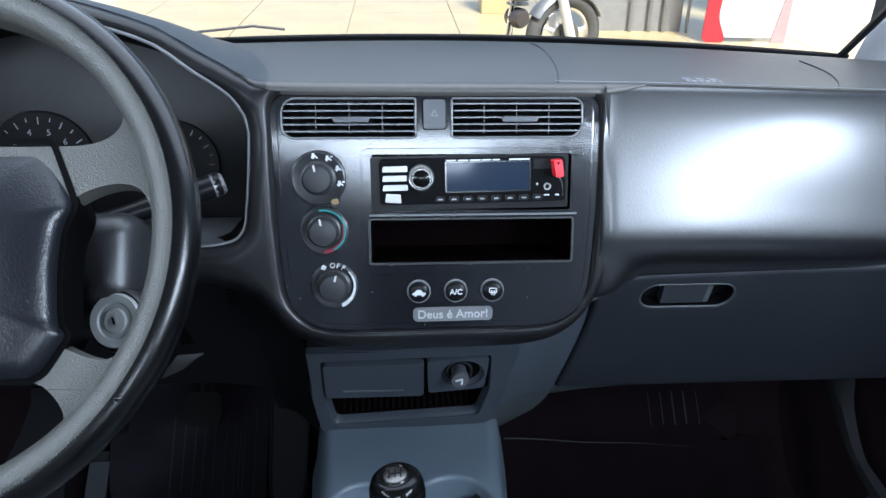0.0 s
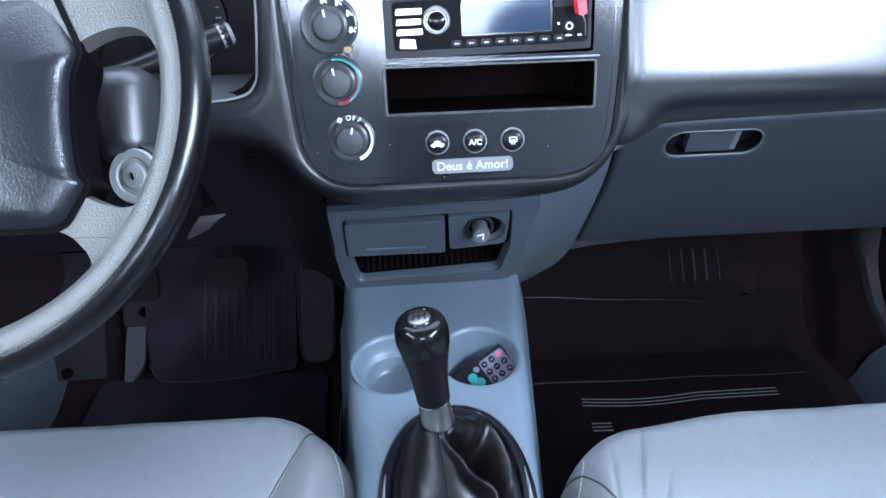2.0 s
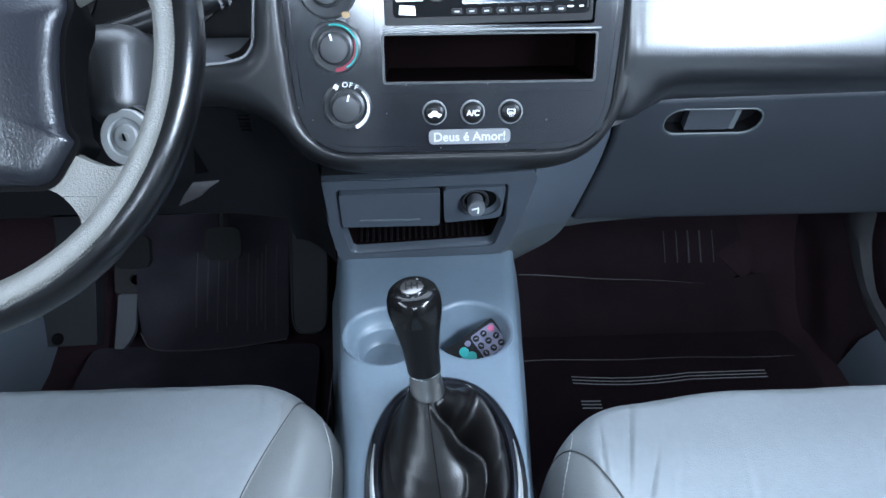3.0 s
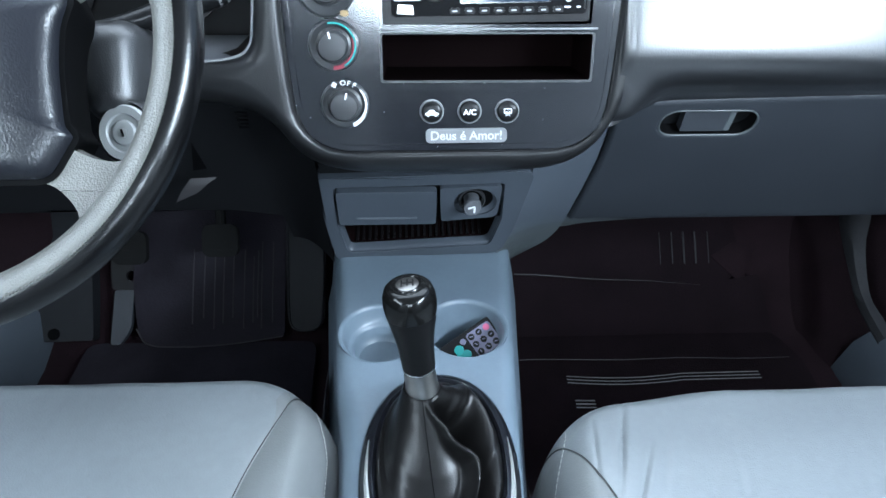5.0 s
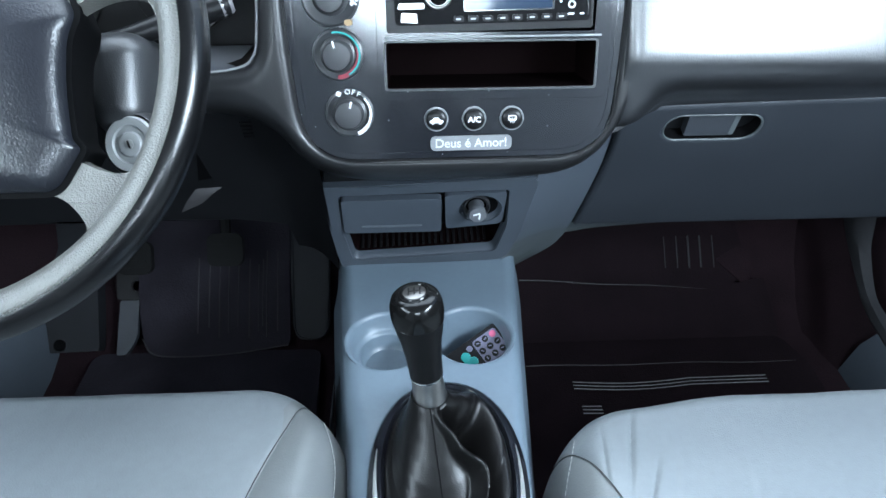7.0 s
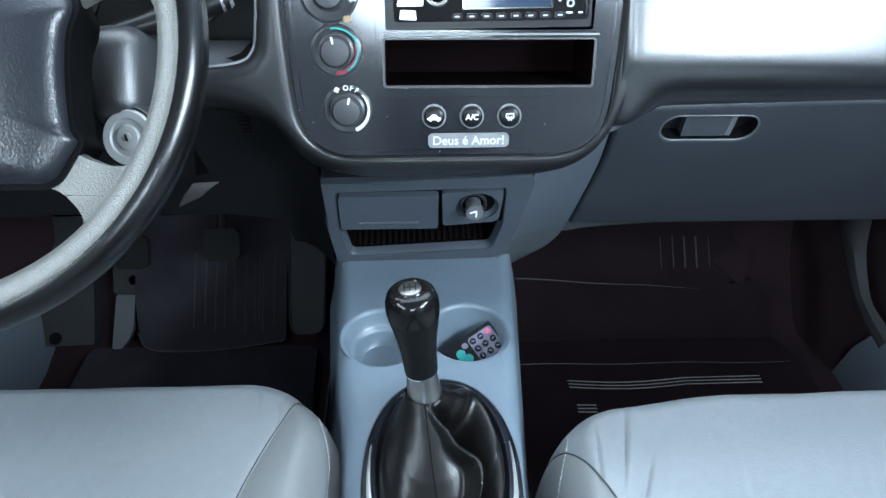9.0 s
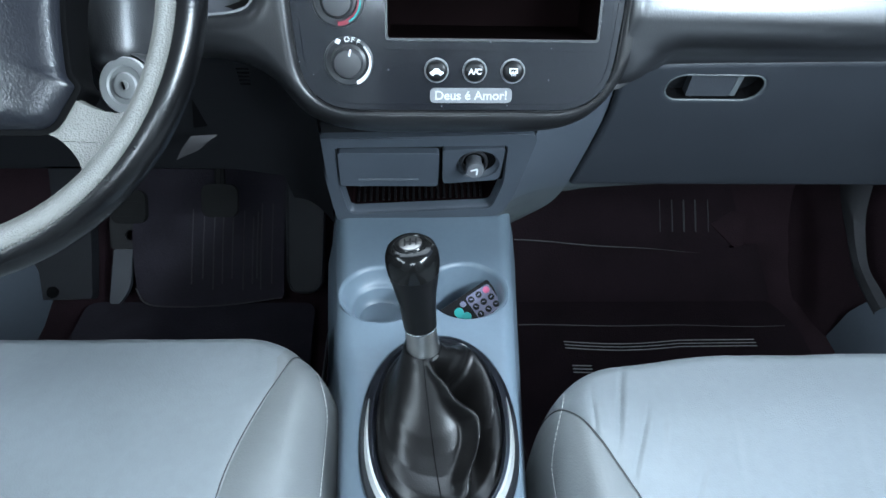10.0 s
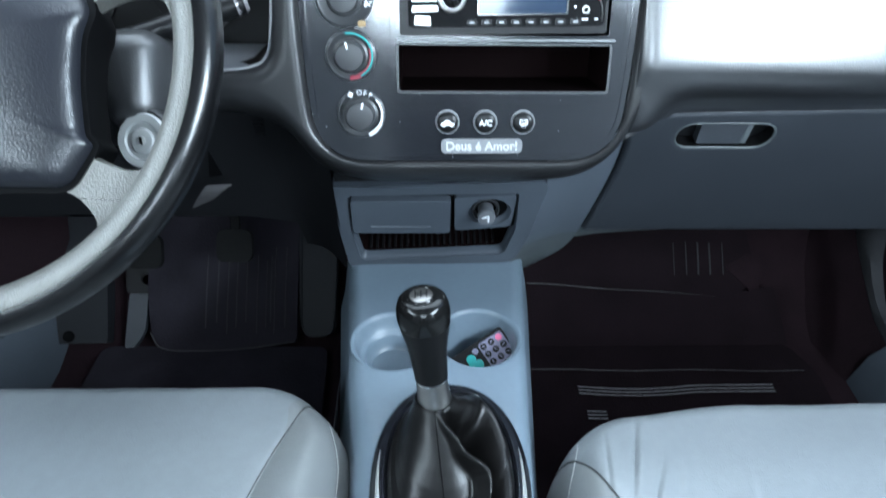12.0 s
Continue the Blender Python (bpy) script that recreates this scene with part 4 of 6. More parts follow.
part("aux_socket", lathe([(0.0032, 0.0138), (0.0032, 0.0152), (0.0020, 0.0152), (0.0018, 0.0120), (0, 0.0120)], at(RF, 0.0915, 0.1165), 20), M["satin"], radio)
part("reset_dot", lathe([(0.0010, 0.0138), (0.0010, 0.0146), (0, 0.0146)], at(RF, 0.0825, 0.1190), 12), M["white"], radio)
usb = thing("usb_stick", (0.098, 0.565, 0.625), "small red plastic memory stick in the radio", "memory stick")
UF = at(RF, 0.0985, 0.1330, 0.014, 8)
part("stick_body", plate(rounded([(-0.0034, -0.0075), (0.0034, -0.0075), (0.0036, 0.0075), (-0.0036, 0.0075)], 0.002), [circle(0, 0.0045, 0.0012, 12)], UF, 0.000, 0.0150), M["red"], usb, bevel=0.0012)
part("loop", tube([UF @ Vector(p) for p in ((0.0, -0.0075, 0.012), (0.0014, -0.013, 0.012), (0.0022, -0.019, 0.008), (0.0022, -0.025, 0.004))], 0.0006, 6), M["satin"], usb)

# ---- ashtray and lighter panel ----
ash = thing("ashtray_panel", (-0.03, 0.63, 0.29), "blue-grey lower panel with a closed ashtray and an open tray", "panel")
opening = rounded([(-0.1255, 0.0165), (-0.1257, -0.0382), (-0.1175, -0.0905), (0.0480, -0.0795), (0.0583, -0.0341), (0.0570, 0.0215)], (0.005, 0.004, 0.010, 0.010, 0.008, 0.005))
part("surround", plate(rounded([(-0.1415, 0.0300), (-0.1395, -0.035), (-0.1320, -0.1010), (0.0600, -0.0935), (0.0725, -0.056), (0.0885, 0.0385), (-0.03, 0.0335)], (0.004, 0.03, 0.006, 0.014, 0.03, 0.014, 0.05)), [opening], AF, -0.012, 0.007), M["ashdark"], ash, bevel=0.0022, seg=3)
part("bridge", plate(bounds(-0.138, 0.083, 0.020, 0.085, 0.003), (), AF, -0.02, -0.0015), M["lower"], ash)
# black sheet for the shade in the gap round the flap
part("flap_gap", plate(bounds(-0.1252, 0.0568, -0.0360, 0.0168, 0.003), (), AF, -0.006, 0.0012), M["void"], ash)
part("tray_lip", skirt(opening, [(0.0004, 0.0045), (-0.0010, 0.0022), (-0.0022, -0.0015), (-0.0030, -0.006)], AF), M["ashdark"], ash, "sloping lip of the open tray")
# tray inside blackened for shade
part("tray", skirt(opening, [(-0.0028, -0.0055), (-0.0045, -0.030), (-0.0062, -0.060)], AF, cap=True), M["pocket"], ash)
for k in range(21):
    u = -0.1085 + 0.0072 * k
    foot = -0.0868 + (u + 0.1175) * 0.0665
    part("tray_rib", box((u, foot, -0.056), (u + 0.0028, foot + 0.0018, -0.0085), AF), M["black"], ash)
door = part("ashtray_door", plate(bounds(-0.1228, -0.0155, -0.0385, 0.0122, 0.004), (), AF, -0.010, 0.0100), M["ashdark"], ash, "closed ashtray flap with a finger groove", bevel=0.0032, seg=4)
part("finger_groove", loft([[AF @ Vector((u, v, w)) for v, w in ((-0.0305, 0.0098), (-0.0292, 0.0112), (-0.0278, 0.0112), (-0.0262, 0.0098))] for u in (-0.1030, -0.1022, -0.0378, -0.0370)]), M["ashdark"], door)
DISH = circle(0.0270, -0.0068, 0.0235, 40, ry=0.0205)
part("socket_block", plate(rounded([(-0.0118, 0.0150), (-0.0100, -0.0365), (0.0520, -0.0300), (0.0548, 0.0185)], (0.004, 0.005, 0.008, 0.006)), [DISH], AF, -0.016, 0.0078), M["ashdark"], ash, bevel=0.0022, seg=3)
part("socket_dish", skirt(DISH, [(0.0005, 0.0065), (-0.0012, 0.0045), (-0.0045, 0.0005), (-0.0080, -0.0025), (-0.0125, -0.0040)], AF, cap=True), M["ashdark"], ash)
lighter = thing("cigarette_lighter", (0.0205, 0.615, 0.36), "black cigarette lighter knob with a white symbol in its socket", "lighter")
LF = at(AF, 0.0228, -0.0050, 0.007) @ Matrix.Rotation(radians(-14), 4, "X")
part("ring", lathe([(0.0150, -0.022), (0.0150, -0.0015), (0.0138, 0.0005), (0.0118, -0.0010), (0.0112, -0.022)], LF, 28), M["gripgrey"], lighter)
part("lighter_knob", lathe([(0.0085, -0.022), (0.0085, 0.004), (0.0094, 0.0075), (0.0096, 0.0135), (0.0087, 0.0158), (0, 0.0162)], LF, 28), M["hazard"], lighter)
sign = plate(rounded([(-0.0052, 0.0010), (0.0022, 0.0032), (0.0028, 0.0018), (-0.0048, -0.0006)], 0.0004, 2), (), LF, 0.0158, 0.0167)
plate(rounded([(0.0014, 0.0014), (0.0030, 0.0018), (0.0026, -0.0046), (0.0008, -0.0050)], 0.0004, 2), (), LF, 0.0158, 0.0167, bm=sign)
part("lighter_mark", sign, M["white"], lighter)

# ---- instrument cluster ----
cluster = thing("instrument_cluster", (-0.36, 0.66, 0.58), "dark instrument cluster with dim white dial markings", "instrument cluster")
part("tunnel", skirt(CLUSTER, [(0.0005, -0.006), (-0.004, -0.02), (-0.006, -0.06), (-0.008, -0.105)], PF), M["darkbrown"], cluster)
part("backing", plate([(u * 1.0, v) for u, v in CLUSTER], (), PF, -0.112, -0.104), M["black"], cluster)
part("lower_ledge", loft([[PF @ Vector((u, v, w)) for v, w in ((0.0655, -0.004), (0.069, -0.012), (0.073, -0.04), (0.078, -0.09))] for u in (-0.50, -0.42, -0.34, -0.26, -0.215, -0.196)]), M["hazard"], cluster, "grey sloping ledge under the dials")


def dial(cu, cv, r, a0, a1, count, numbers, size):
    ring = part("dial_face", lathe([(r * 1.22, -0.103), (r * 1.20, -0.101), (r * 1.14, -0.1015), (0, -0.1015)], at(PF, cu, cv), 48), M["black"], cluster, "dark round dial")
    for k in range(count):
        a = a0 + (a1 - a0) * k / (count - 1)
        long = 0.16 if k % 2 == 0 else 0.09
        m = at(PF, cu, cv, -0.1012, a)
        part("tick", box((r * (1.08 - long), -0.0005, 0), (r * 1.08, 0.0005, 0.0005), m), M["dimwhite"], ring)
    for text, a in numbers:
        part("numeral", lettering(text, size, at(PF, cu + r * 0.76 * math.cos(radians(a)), cv + r * 0.76 * math.sin(radians(a)), -0.1008), 0.0002), M["dimwhite"], ring)
    return ring


dial(-0.390, 0.130, 0.044, 205, -25, 17, (("1", 180), ("2", 160), ("3", 136), ("4", 106), ("5", 74), ("6", 44), ("7", 14)), 0.0085)
dial(-0.502, 0.130, 0.040, 205, -25, 19, (), 0.008)
dial(-0.262, 0.130, 0.036, 60, -60, 9, (), 0.008)
part("odometer_mark", plate(bounds(-0.404, -0.376, 0.1395, 0.1430, 0.0008), (), PF, -0.1012, -0.1006), M["slat"], cluster)

# ---- steering wheel and column ----
wheel = thing("steering_wheel", WHEEL, "four-spoke steering wheel, grey inside with a black stitched rim cover", "steering wheel")
RIM, EDGE_AT = 0.1724, 84  # radius of the rim; the angle round its section at which the leather ends


def rim_point(a, phi, r):
    d = Vector((math.cos(a), math.sin(a), 0))
    return WF @ (d * (RIM + r * math.cos(phi)) + Vector((0, 0, r * math.sin(phi))))


N = 1080
ringa = [2 * math.pi * k / N for k in range(N)]
ringb = [2 * math.pi * k / 160 for k in range(160)]
part("rim", loft([[rim_point(a, radians(EDGE_AT - 6 + (182 + 88 - EDGE_AT) * j / 12), 0.0142 + 0.0006 * math.sin(radians(220 * j / 12))) for j in range(13)] for a in ringb], close_v=True), M["rim"], wheel, "grey grained inner half of the rim")
cover = []
for k, a in enumerate(ringa):
    fold = 0.00004 * math.sin(k * 2.0944 + 0.8 * math.sin(k * 0.21)) * (1 + 0.8 * noise.noise(Vector((k * 0.11, 2.0, 0.0))))
    cover.append([rim_point(a, radians(-100 + (EDGE_AT + 100) * j / 12), 0.0154 + fold * (0.25 + 0.75 * (j / 12) ** 2) - (0.0008 if j in (0, 12) else 0)) for j in range(13)])
part("rim_cover", loft(cover, close_v=True), M["leather"], wheel, "black leather rim cover, stitched along its edge")
seam = bmesh.new()
for k in range(480):
    a = 2 * math.pi * k / 480
    p, q = rim_point(a, radians(EDGE_AT - 2), 0.0156), rim_point(a + 0.007, radians(EDGE_AT + 5), 0.0152)
    tube([p, q], 0.00042, 4, bm=seam)
tagged(part("stitching", seam, M["rim"], wheel, "close stitching along the rim cover"), kind="stuff")
part("rim_joint", tube([rim_point(radians(-75), radians(-100 + 24 * j), 0.0153) for j in range(9)], 0.0009, 6), M["void"], wheel)


def both(points):
    """A line and its mirror image, as one closed line."""
    return points + [(-u, v) for u, v in reversed(points)]


def smooth_line(points, n=4):
    return [(p.x, p.y) for p in spline([(u, v, 0) for u, v in points], n)]


disc = circle(0, 0, 0.1744, 96)
right = smooth_line([(0.0894, 0.0101), (0.0962, 0.0202), (0.1103, 0.0294), (0.1234, 0.0346), (0.1367, 0.0359), (0.1471, 0.0319), (0.154, 0.0208), (0.1571, 0.0024), (0.1569, -0.02), (0.1538, -0.0432),
                     (0.1483, -0.0607), (0.1416, -0.0715), (0.1321, -0.0771), (0.1209, -0.0761), (0.111, -0.0725), (0.1012, -0.0669), (0.0936, -0.0566)])
left = [(-u, v) for u, v in reversed(right)]
top = both(smooth_line([(0.0757, 0.0616), (0.1031, 0.0619), (0.1166, 0.0639), (0.1271, 0.0689), (0.1331, 0.0776), (0.1331, 0.0909)]) + circle(0, 0, 0.1590, 14, a0=38.3, a1=86))
bottom = both(smooth_line([(0.0728, -0.0878), (0.0906, -0.0918), (0.1, -0.099), (0.1064, -0.1082), (0.1075, -0.1159)]) + circle(0, 0, 0.1590, 12, a0=-50.2, a1=-87))
part("spokes", plate(disc, [right, left, top, bottom[::-1]], WF, -0.022, -0.003), M["rim"], wheel, "grey grained urethane spokes", bevel=0.0085, seg=5)
half = rounded([(0.0, 0.0653), (0.0894, 0.0638), (0.1064, 0.0215), (0.1001, 0.0064), (0.0983, -0.0222), (0.1015, -0.0564), (0.1071, -0.0621), (0.0915, -0.0881), (0.0, -0.0961)],
               (0.0, 0.004, 0.004, 0.008, 0.03, 0.006, 0.003, 0.008, 0.0), 4)
hub_shape = both([p for p in half if p[0] > 0.001])
rings = []
for k, w in ((0.90, -0.060), (0.97, -0.045), (0.995, -0.018), (1.0, -0.006), (0.992, 0.0005), (0.972, 0.0045), (0.94, 0.0075), (0.89, 0.0098), (0.82, 0.0118), (0.70, 0.0140), (0.5, 0.0158), (0.2, 0.0168), (0.01, 0.0170)):
    ring = []
    f = min(1.0, (1 - k) * 4.0) if w > 0 else 0.0
    for u, v in hub_shape:
        a = math.atan2((v + 0.02) / 0.078, u / 0.106)
        vv = -0.02 + ((v + 0.02) * (1 - f) + 0.078 * math.sin(a) * f) * k
        ring.append(WF @ Vector(((u * (1 - f) + 0.106 * math.cos(a) * f) * k, vv, w - 0.24 * max(0.0, vv - 0.013) * (w > -0.03))))
    rings.append(ring)
# hub wall and gap are blackened for the shade between hub and spokes
part("hub_wall", loft(rings[:4], close_u=True), M["void"], wheel, "side wall of the hub, blackened for shade")
rings = rings[3:]
part("airbag_cover", loft(rings, close_u=True), M["hub"], wheel, "dark wrinkled airbag cover")
part("hub_gap", skirt(hub_shape, [(0.0030, -0.0065), (0.0030, -0.0022), (-0.0010, -0.0022)], WF), M["void"], wheel)
part("hub_back", lathe([(0.070, -0.030), (0.066, -0.055), (0.050, -0.066), (0.045, -0.078)], WF, 32), M["soft"], wheel)

column = thing("steering_column", (-0.345, 0.55, 0.5), "dark grey plastic steering column cover with an ignition lock", "steering column")


def section(w, hw, up, down, cu=0.0):
    return [CF @ Vector((cu + u, v, w)) for u, v in bounds(-hw, hw, -down, up, min(hw, (up + down) / 2) * 0.75, 6)]


part("shroud", loft([section(-0.066, 0.046, 0.042, 0.045), section(-0.078, 0.054, 0.050, 0.052), section(-0.12, 0.058, 0.050, 0.056), section(-0.17, 0.060, 0.046, 0.058), section(-0.24, 0.060, 0.04, 0.06)], close_u=True, cap=True), M["shroud"], column)
part("lock_pod", loft([section(-0.112, 0.006, 0.010, 0.030, 0.084), section(-0.116, 0.014, 0.020, 0.040, 0.084), section(-0.126, 0.022, 0.027, 0.046, 0.084), section(-0.145, 0.028, 0.030, 0.050, 0.082), section(-0.20, 0.032, 0.030, 0.050, 0.078)], close_u=True, cap=True), M["shroud"], column)
part("pod_seam", tube(spline([CF @ Vector(p) for p in ((0.078, 0.010, -0.1135), (0.088, 0.0095, -0.1135), (0.098, 0.0085, -0.118), (0.106, 0.0075, -0.130))], 4), 0.0007, 6), M["void"], column)
IG = Vector((-0.261, 0.475, 0.544))
face_dir = Vector((-0.22, -0.84, 0.50)).normalized()
IF = Matrix.Translation(IG) @ face_dir.to_track_quat("Z", "Y").to_matrix().to_4x4()
part("lock_housing", lathe([(0.0235, -0.0005), (0.0255, -0.004), (0.0262, -0.02), (0.0262, -0.045), (0.020, -0.055), (0, -0.056)], IF, 32), M["shroud"], column)
lock = part("ignition_lock", lathe([(0.0215, -0.004), (0.0215, 0.0012), (0.0205, 0.0024), (0.0150, 0.0020), (0.0140, 0.0004), (0.0100, 0.0006), (0.0090, 0.0022), (0.0070, 0.0026), (0, 0.0022)], IF, 36), M["lockgrey"], column, "pale grey ignition lock ring")
part("key_barrel", lathe([(0.0038, 0.0018), (0.0038, 0.0030), (0.0032, 0.0032), (0, 0.0030)], IF, 20), M["silver"], lock)
part("key_slot", plate(bounds(-0.0008, 0.0008, -0.0030, 0.0030, 0.0006), (), IF @ Matrix.Rotation(radians(25), 4, "Z"), 0.0028, 0.0037), M["void"], lock)
part("cover_lip", loft([[(-0.268, 0.605, 0.4185), (-0.255, 0.607, 0.418), (-0.243, 0.611, 0.4165)], [(-0.279, 0.600, 0.406), (-0.260, 0.603, 0.409), (-0.2445, 0.609, 0.4155)], [(-0.288, 0.602, 0.391), (-0.265, 0.606, 0.400), (-0.246, 0.611, 0.4145)]]), M["ribdark"], column, "pale lower lip of the column cover")

stalk = thing("wiper_stalk", (-0.25, 0.55, 0.59), "black wiper stalk with a pale tip behind the wheel", "control stalk")
s0, s1, s2 = Vector((-0.300, 0.525, 0.598)), Vector((-0.224, 0.558, 0.612)), Vector((-0.193, 0.572, 0.619))
part("arm", tube([s0, (s0 + s1) / 2, s1, s1 + (s2 - s1) * 0.3], [0.008, 0.008, 0.011, 0.011], 12), M["black"], stalk)
part("tip", tube([s1 + (s2 - s1) * 0.15, s1 + (s2 - s1) * 0.5, s2, s2 + (s2 - s1) * 0.06], [0.0095, 0.0105, 0.0105, 0.008], 14), M["black"], stalk)
part("tip_mark", tube([s1 + (s2 - s1) * 0.05 + Vector((0, 0, 0.0035)), s1 + (s2 - s1) * 0.25 + Vector((0, 0, 0.0035))], 0.0095, 12), M["silver"], stalk, "pale ring near the tip")
part("tip_end", lathe([(0.0107, -0.009), (0.0095, -0.001), (0.0080, 0.0012), (0, 0.0018)], Matrix.Translation(s2 + (s2 - s1) * 0.07) @ (s2 - s1).to_track_quat("Z", "Y").to_matrix().to_4x4(), 20), M["lilacgrey"], stalk, "pale worn end of the stalk")
stalk2 = thing("turn_lever", (-0.46, 0.53, 0.60), "black turn signal lever behind the wheel", "control stalk")
part("arm", tube([(-0.41, 0.515, 0.600), (-0.47, 0.545, 0.604), (-0.50, 0.556, 0.604)], [0.008, 0.0105, 0.0105], 12), M["black"], stalk2)

# ---- centre console ----
console = thing("centre_console", (-0.03, 0.4, 0.0), "pale blue-grey plastic centre console with two cup holders", "console")
CUPS = [((-0.0765, 0.508), 0.0398), ((0.0125, 0.513), 0.0405)]
TOP = 0.290
SIDES = ((0.02, -0.1030, 0.0465), (0.28, -0.1065, 0.0480), (0.40, -0.1150, 0.0555), (0.50, -0.1240, 0.0635), (0.58, -0.1310, 0.0695), (0.662, -0.1385, 0.0765))


def console_side(y):
    ys = [a[0] for a in SIDES]
    return float(np.interp(y, ys, [a[1] for a in SIDES])), float(np.interp(y, ys, [a[2] for a in SIDES]))


def left_round(y):
    """1 beside the driver's seat, where the console's left shoulder is broad and low, 0 in front of the cups."""
    return 1 - ease(0.37, 0.462, y)


def console_height(points):
    ys = [a[0] for a in SIDES]
    left, right = np.interp(points[:, 1], ys, [a[1] for a in SIDES]), np.interp(points[:, 1], ys, [a[2] for a in SIDES])
    mid = (points[:, 0] - (left + right) / 2) / (right - left) * 2
    soft = np.array([left_round(y) for y in points[:, 1]])
    fall = (0.018 + 0.022 * soft) * quarter(np.maximum(points[:, 0] - left, 0), 0.017 + 0.012 * soft) + 0.018 * quarter(np.maximum(right - points[:, 0], 0), 0.017)
    return -fall - 0.0016 * mid ** 2


holes = [circle(c[0], c[1], r + 0.0042, 64) for c, r in CUPS] + [circle(-0.022, 0.335, 0.054, 48, ry=0.088)]
grid = []
for k in range(216):
    y = 0.02 + 0.642 * k / 215
    a, b = console_side(y)
    grid.append([(a + (b - a) * (0.5 - 0.5 * math.cos(math.pi * (j / 80)) * (1 - 0.25 * math.sin(math.pi * j / 80))), y) for j in range(81)])
part("top_shell", sheet(grid, console_height, holes, Matrix.Translation((0, 0, TOP))), M["console"], console)
rows = []
for k in range(33):
    y = 0.02 + 0.642 * k / 32
    a, b = console_side(y)
    low = TOP - 0.0196
    shoulder = low - 0.022 * left_round(y)
    rows.append([(a - 0.024, y, 0.0), (a - 0.020, y, 0.12), (a - 0.014, y, 0.19), (a - 0.006, y, 0.225), (a - 0.0015, y, shoulder - 0.010), (a, y, shoulder), (a + 0.004, y, shoulder - 0.003),
                 (b - 0.004, y, low - 0.003), (b, y, low), (b + 0.0015, y, low - 0.010), (b + 0.006, y, 0.24), (b + 0.014, y, 0.19), (b + 0.020, y, 0.12), (b + 0.024, y, 0.0)])
part("left_wall", loft([r[:7] for r in rows]), M["console"], console)
part("right_wall", loft([r[7:] for r in rows]), M["console"], console)
for k, (c, r) in enumerate(CUPS):
    m = Matrix.Translation((c[0], c[1], TOP))
    prof = [(r + 0.0044, -0.0006), (r + 0.0026, -0.0009), (r + 0.0012, -0.0018), (r + 0.0001, -0.0034), (r - 0.0008, -0.006)]
    if k == 0:
        prof += [(r - 0.004, -0.018), (r - 0.0065, -0.0205), (r - 0.0085, -0.0215), (r - 0.0100, -0.0245), (r - 0.011, -0.036), (r - 0.015, -0.040), (0, -0.041)]
    else:
        prof += [(r - 0.005, -0.060), (r - 0.010, -0.066), (0, -0.067)]
    part("cup_holder", lathe(prof, m, 48), M["console"], console, ("shallow stepped cup holder", "deep round cup holder")[k])
part("side_flange", loft([[(x, y, z) for x, z in ((-0.135, 0.235), (-0.142, 0.20), (-0.150, 0.10), (-0.155, 0.0))] for y in (0.10, 0.3, 0.45, 0.52)]), M["kick"], console)

remote = thing("remote_control", (0.014, 0.515, 0.23), "small black remote with pale keys standing in the cup holder", "remote control")
axis_u = Vector((0.80, 0.40, 0.34)).normalized()
axis_w = Vector((-0.12, -0.55, 0.83))
axis_w = (axis_w - axis_w.dot(axis_u) * axis_u).normalized()
axis_v = axis_w.cross(axis_u)
c = Vector((0.018, 0.5155, 0.2520))
KF = Matrix(((axis_u.x, axis_v.x, axis_w.x, c.x), (axis_u.y, axis_v.y, axis_w.y, c.y), (axis_u.z, axis_v.z, axis_w.z, c.z), (0, 0, 0, 1)))
part("case", plate(bounds(-0.036, 0.040, -0.019, 0.019, 0.006), (), KF, -0.0035, 0.0035), M["black"], remote, bevel=0.0012)
QF = KF @ Matrix.Translation((0.0015, 0, 0.0007)) @ Matrix.Scale(0.86, 4)
part("key_field", plate(bounds(0.0035, 0.0385, -0.0172, 0.0172, 0.004), (), QF, 0.0034, 0.0040), M["lilac"], remote, "pale lilac key field")
for i in range(3):
    for j in range(3):
        m = QF @ Matrix.Translation((0.009 + 0.0115 * i, -0.0110 + 0.011 * j, 0))
        first = i == 2 and j == 2
        part("key", lathe([(0.0044, 0.0036), (0.0042, 0.0050), (0.0032, 0.0055), (0, 0.0056)], m, 16), M["pink" if first else "black"], remote, "pink power key" if first else "")
        if not first:
            part("key_mark", plate(bounds(-0.0007, 0.0007, -0.0022, 0.0022, 0.0003, 1), (), m @ Matrix.Rotation(radians(35 * (i + j)), 4, "Z"), 0.0054, 0.0059), M["lilac"], remote)
for k, (a, b) in enumerate(((-0.008, -0.004), (-0.013, 0.006), (-0.018, -0.004), (-0.013, -0.012))):
    part("arrow_key", lathe([(0.0062, 0.0034), (0.0058, 0.0048), (0, 0.0052)], QF @ Matrix.Translation((a, b, 0)), 16), M["teal"], remote, "teal arrow key")
part("round_key", lathe([(0.0040, 0.0034), (0.0037, 0.0052), (0, 0.0054)], QF @ Matrix.Translation((-0.003, 0.012, 0)), 16), M["lilac"], remote)

# ---- gear lever ----
gear = thing("gear_lever", (-0.022, 0.335, 0.29), "gloss black gear knob above a creased black leather boot", "gear lever")
EC = Vector((-0.022, 0.335))


def oval(a, rx, ry):
    n = 2.25
    ca, sa = math.cos(a), math.sin(a)
    return EC.x + rx * math.copysign(abs(ca) ** (2 / n), ca), EC.y + ry * math.copysign(abs(sa) ** (2 / n), sa)


def oval_ring(rx, ry, z, n=64):
    return [(*oval(2 * math.pi * k / n, rx, ry), z) for k in range(n)]


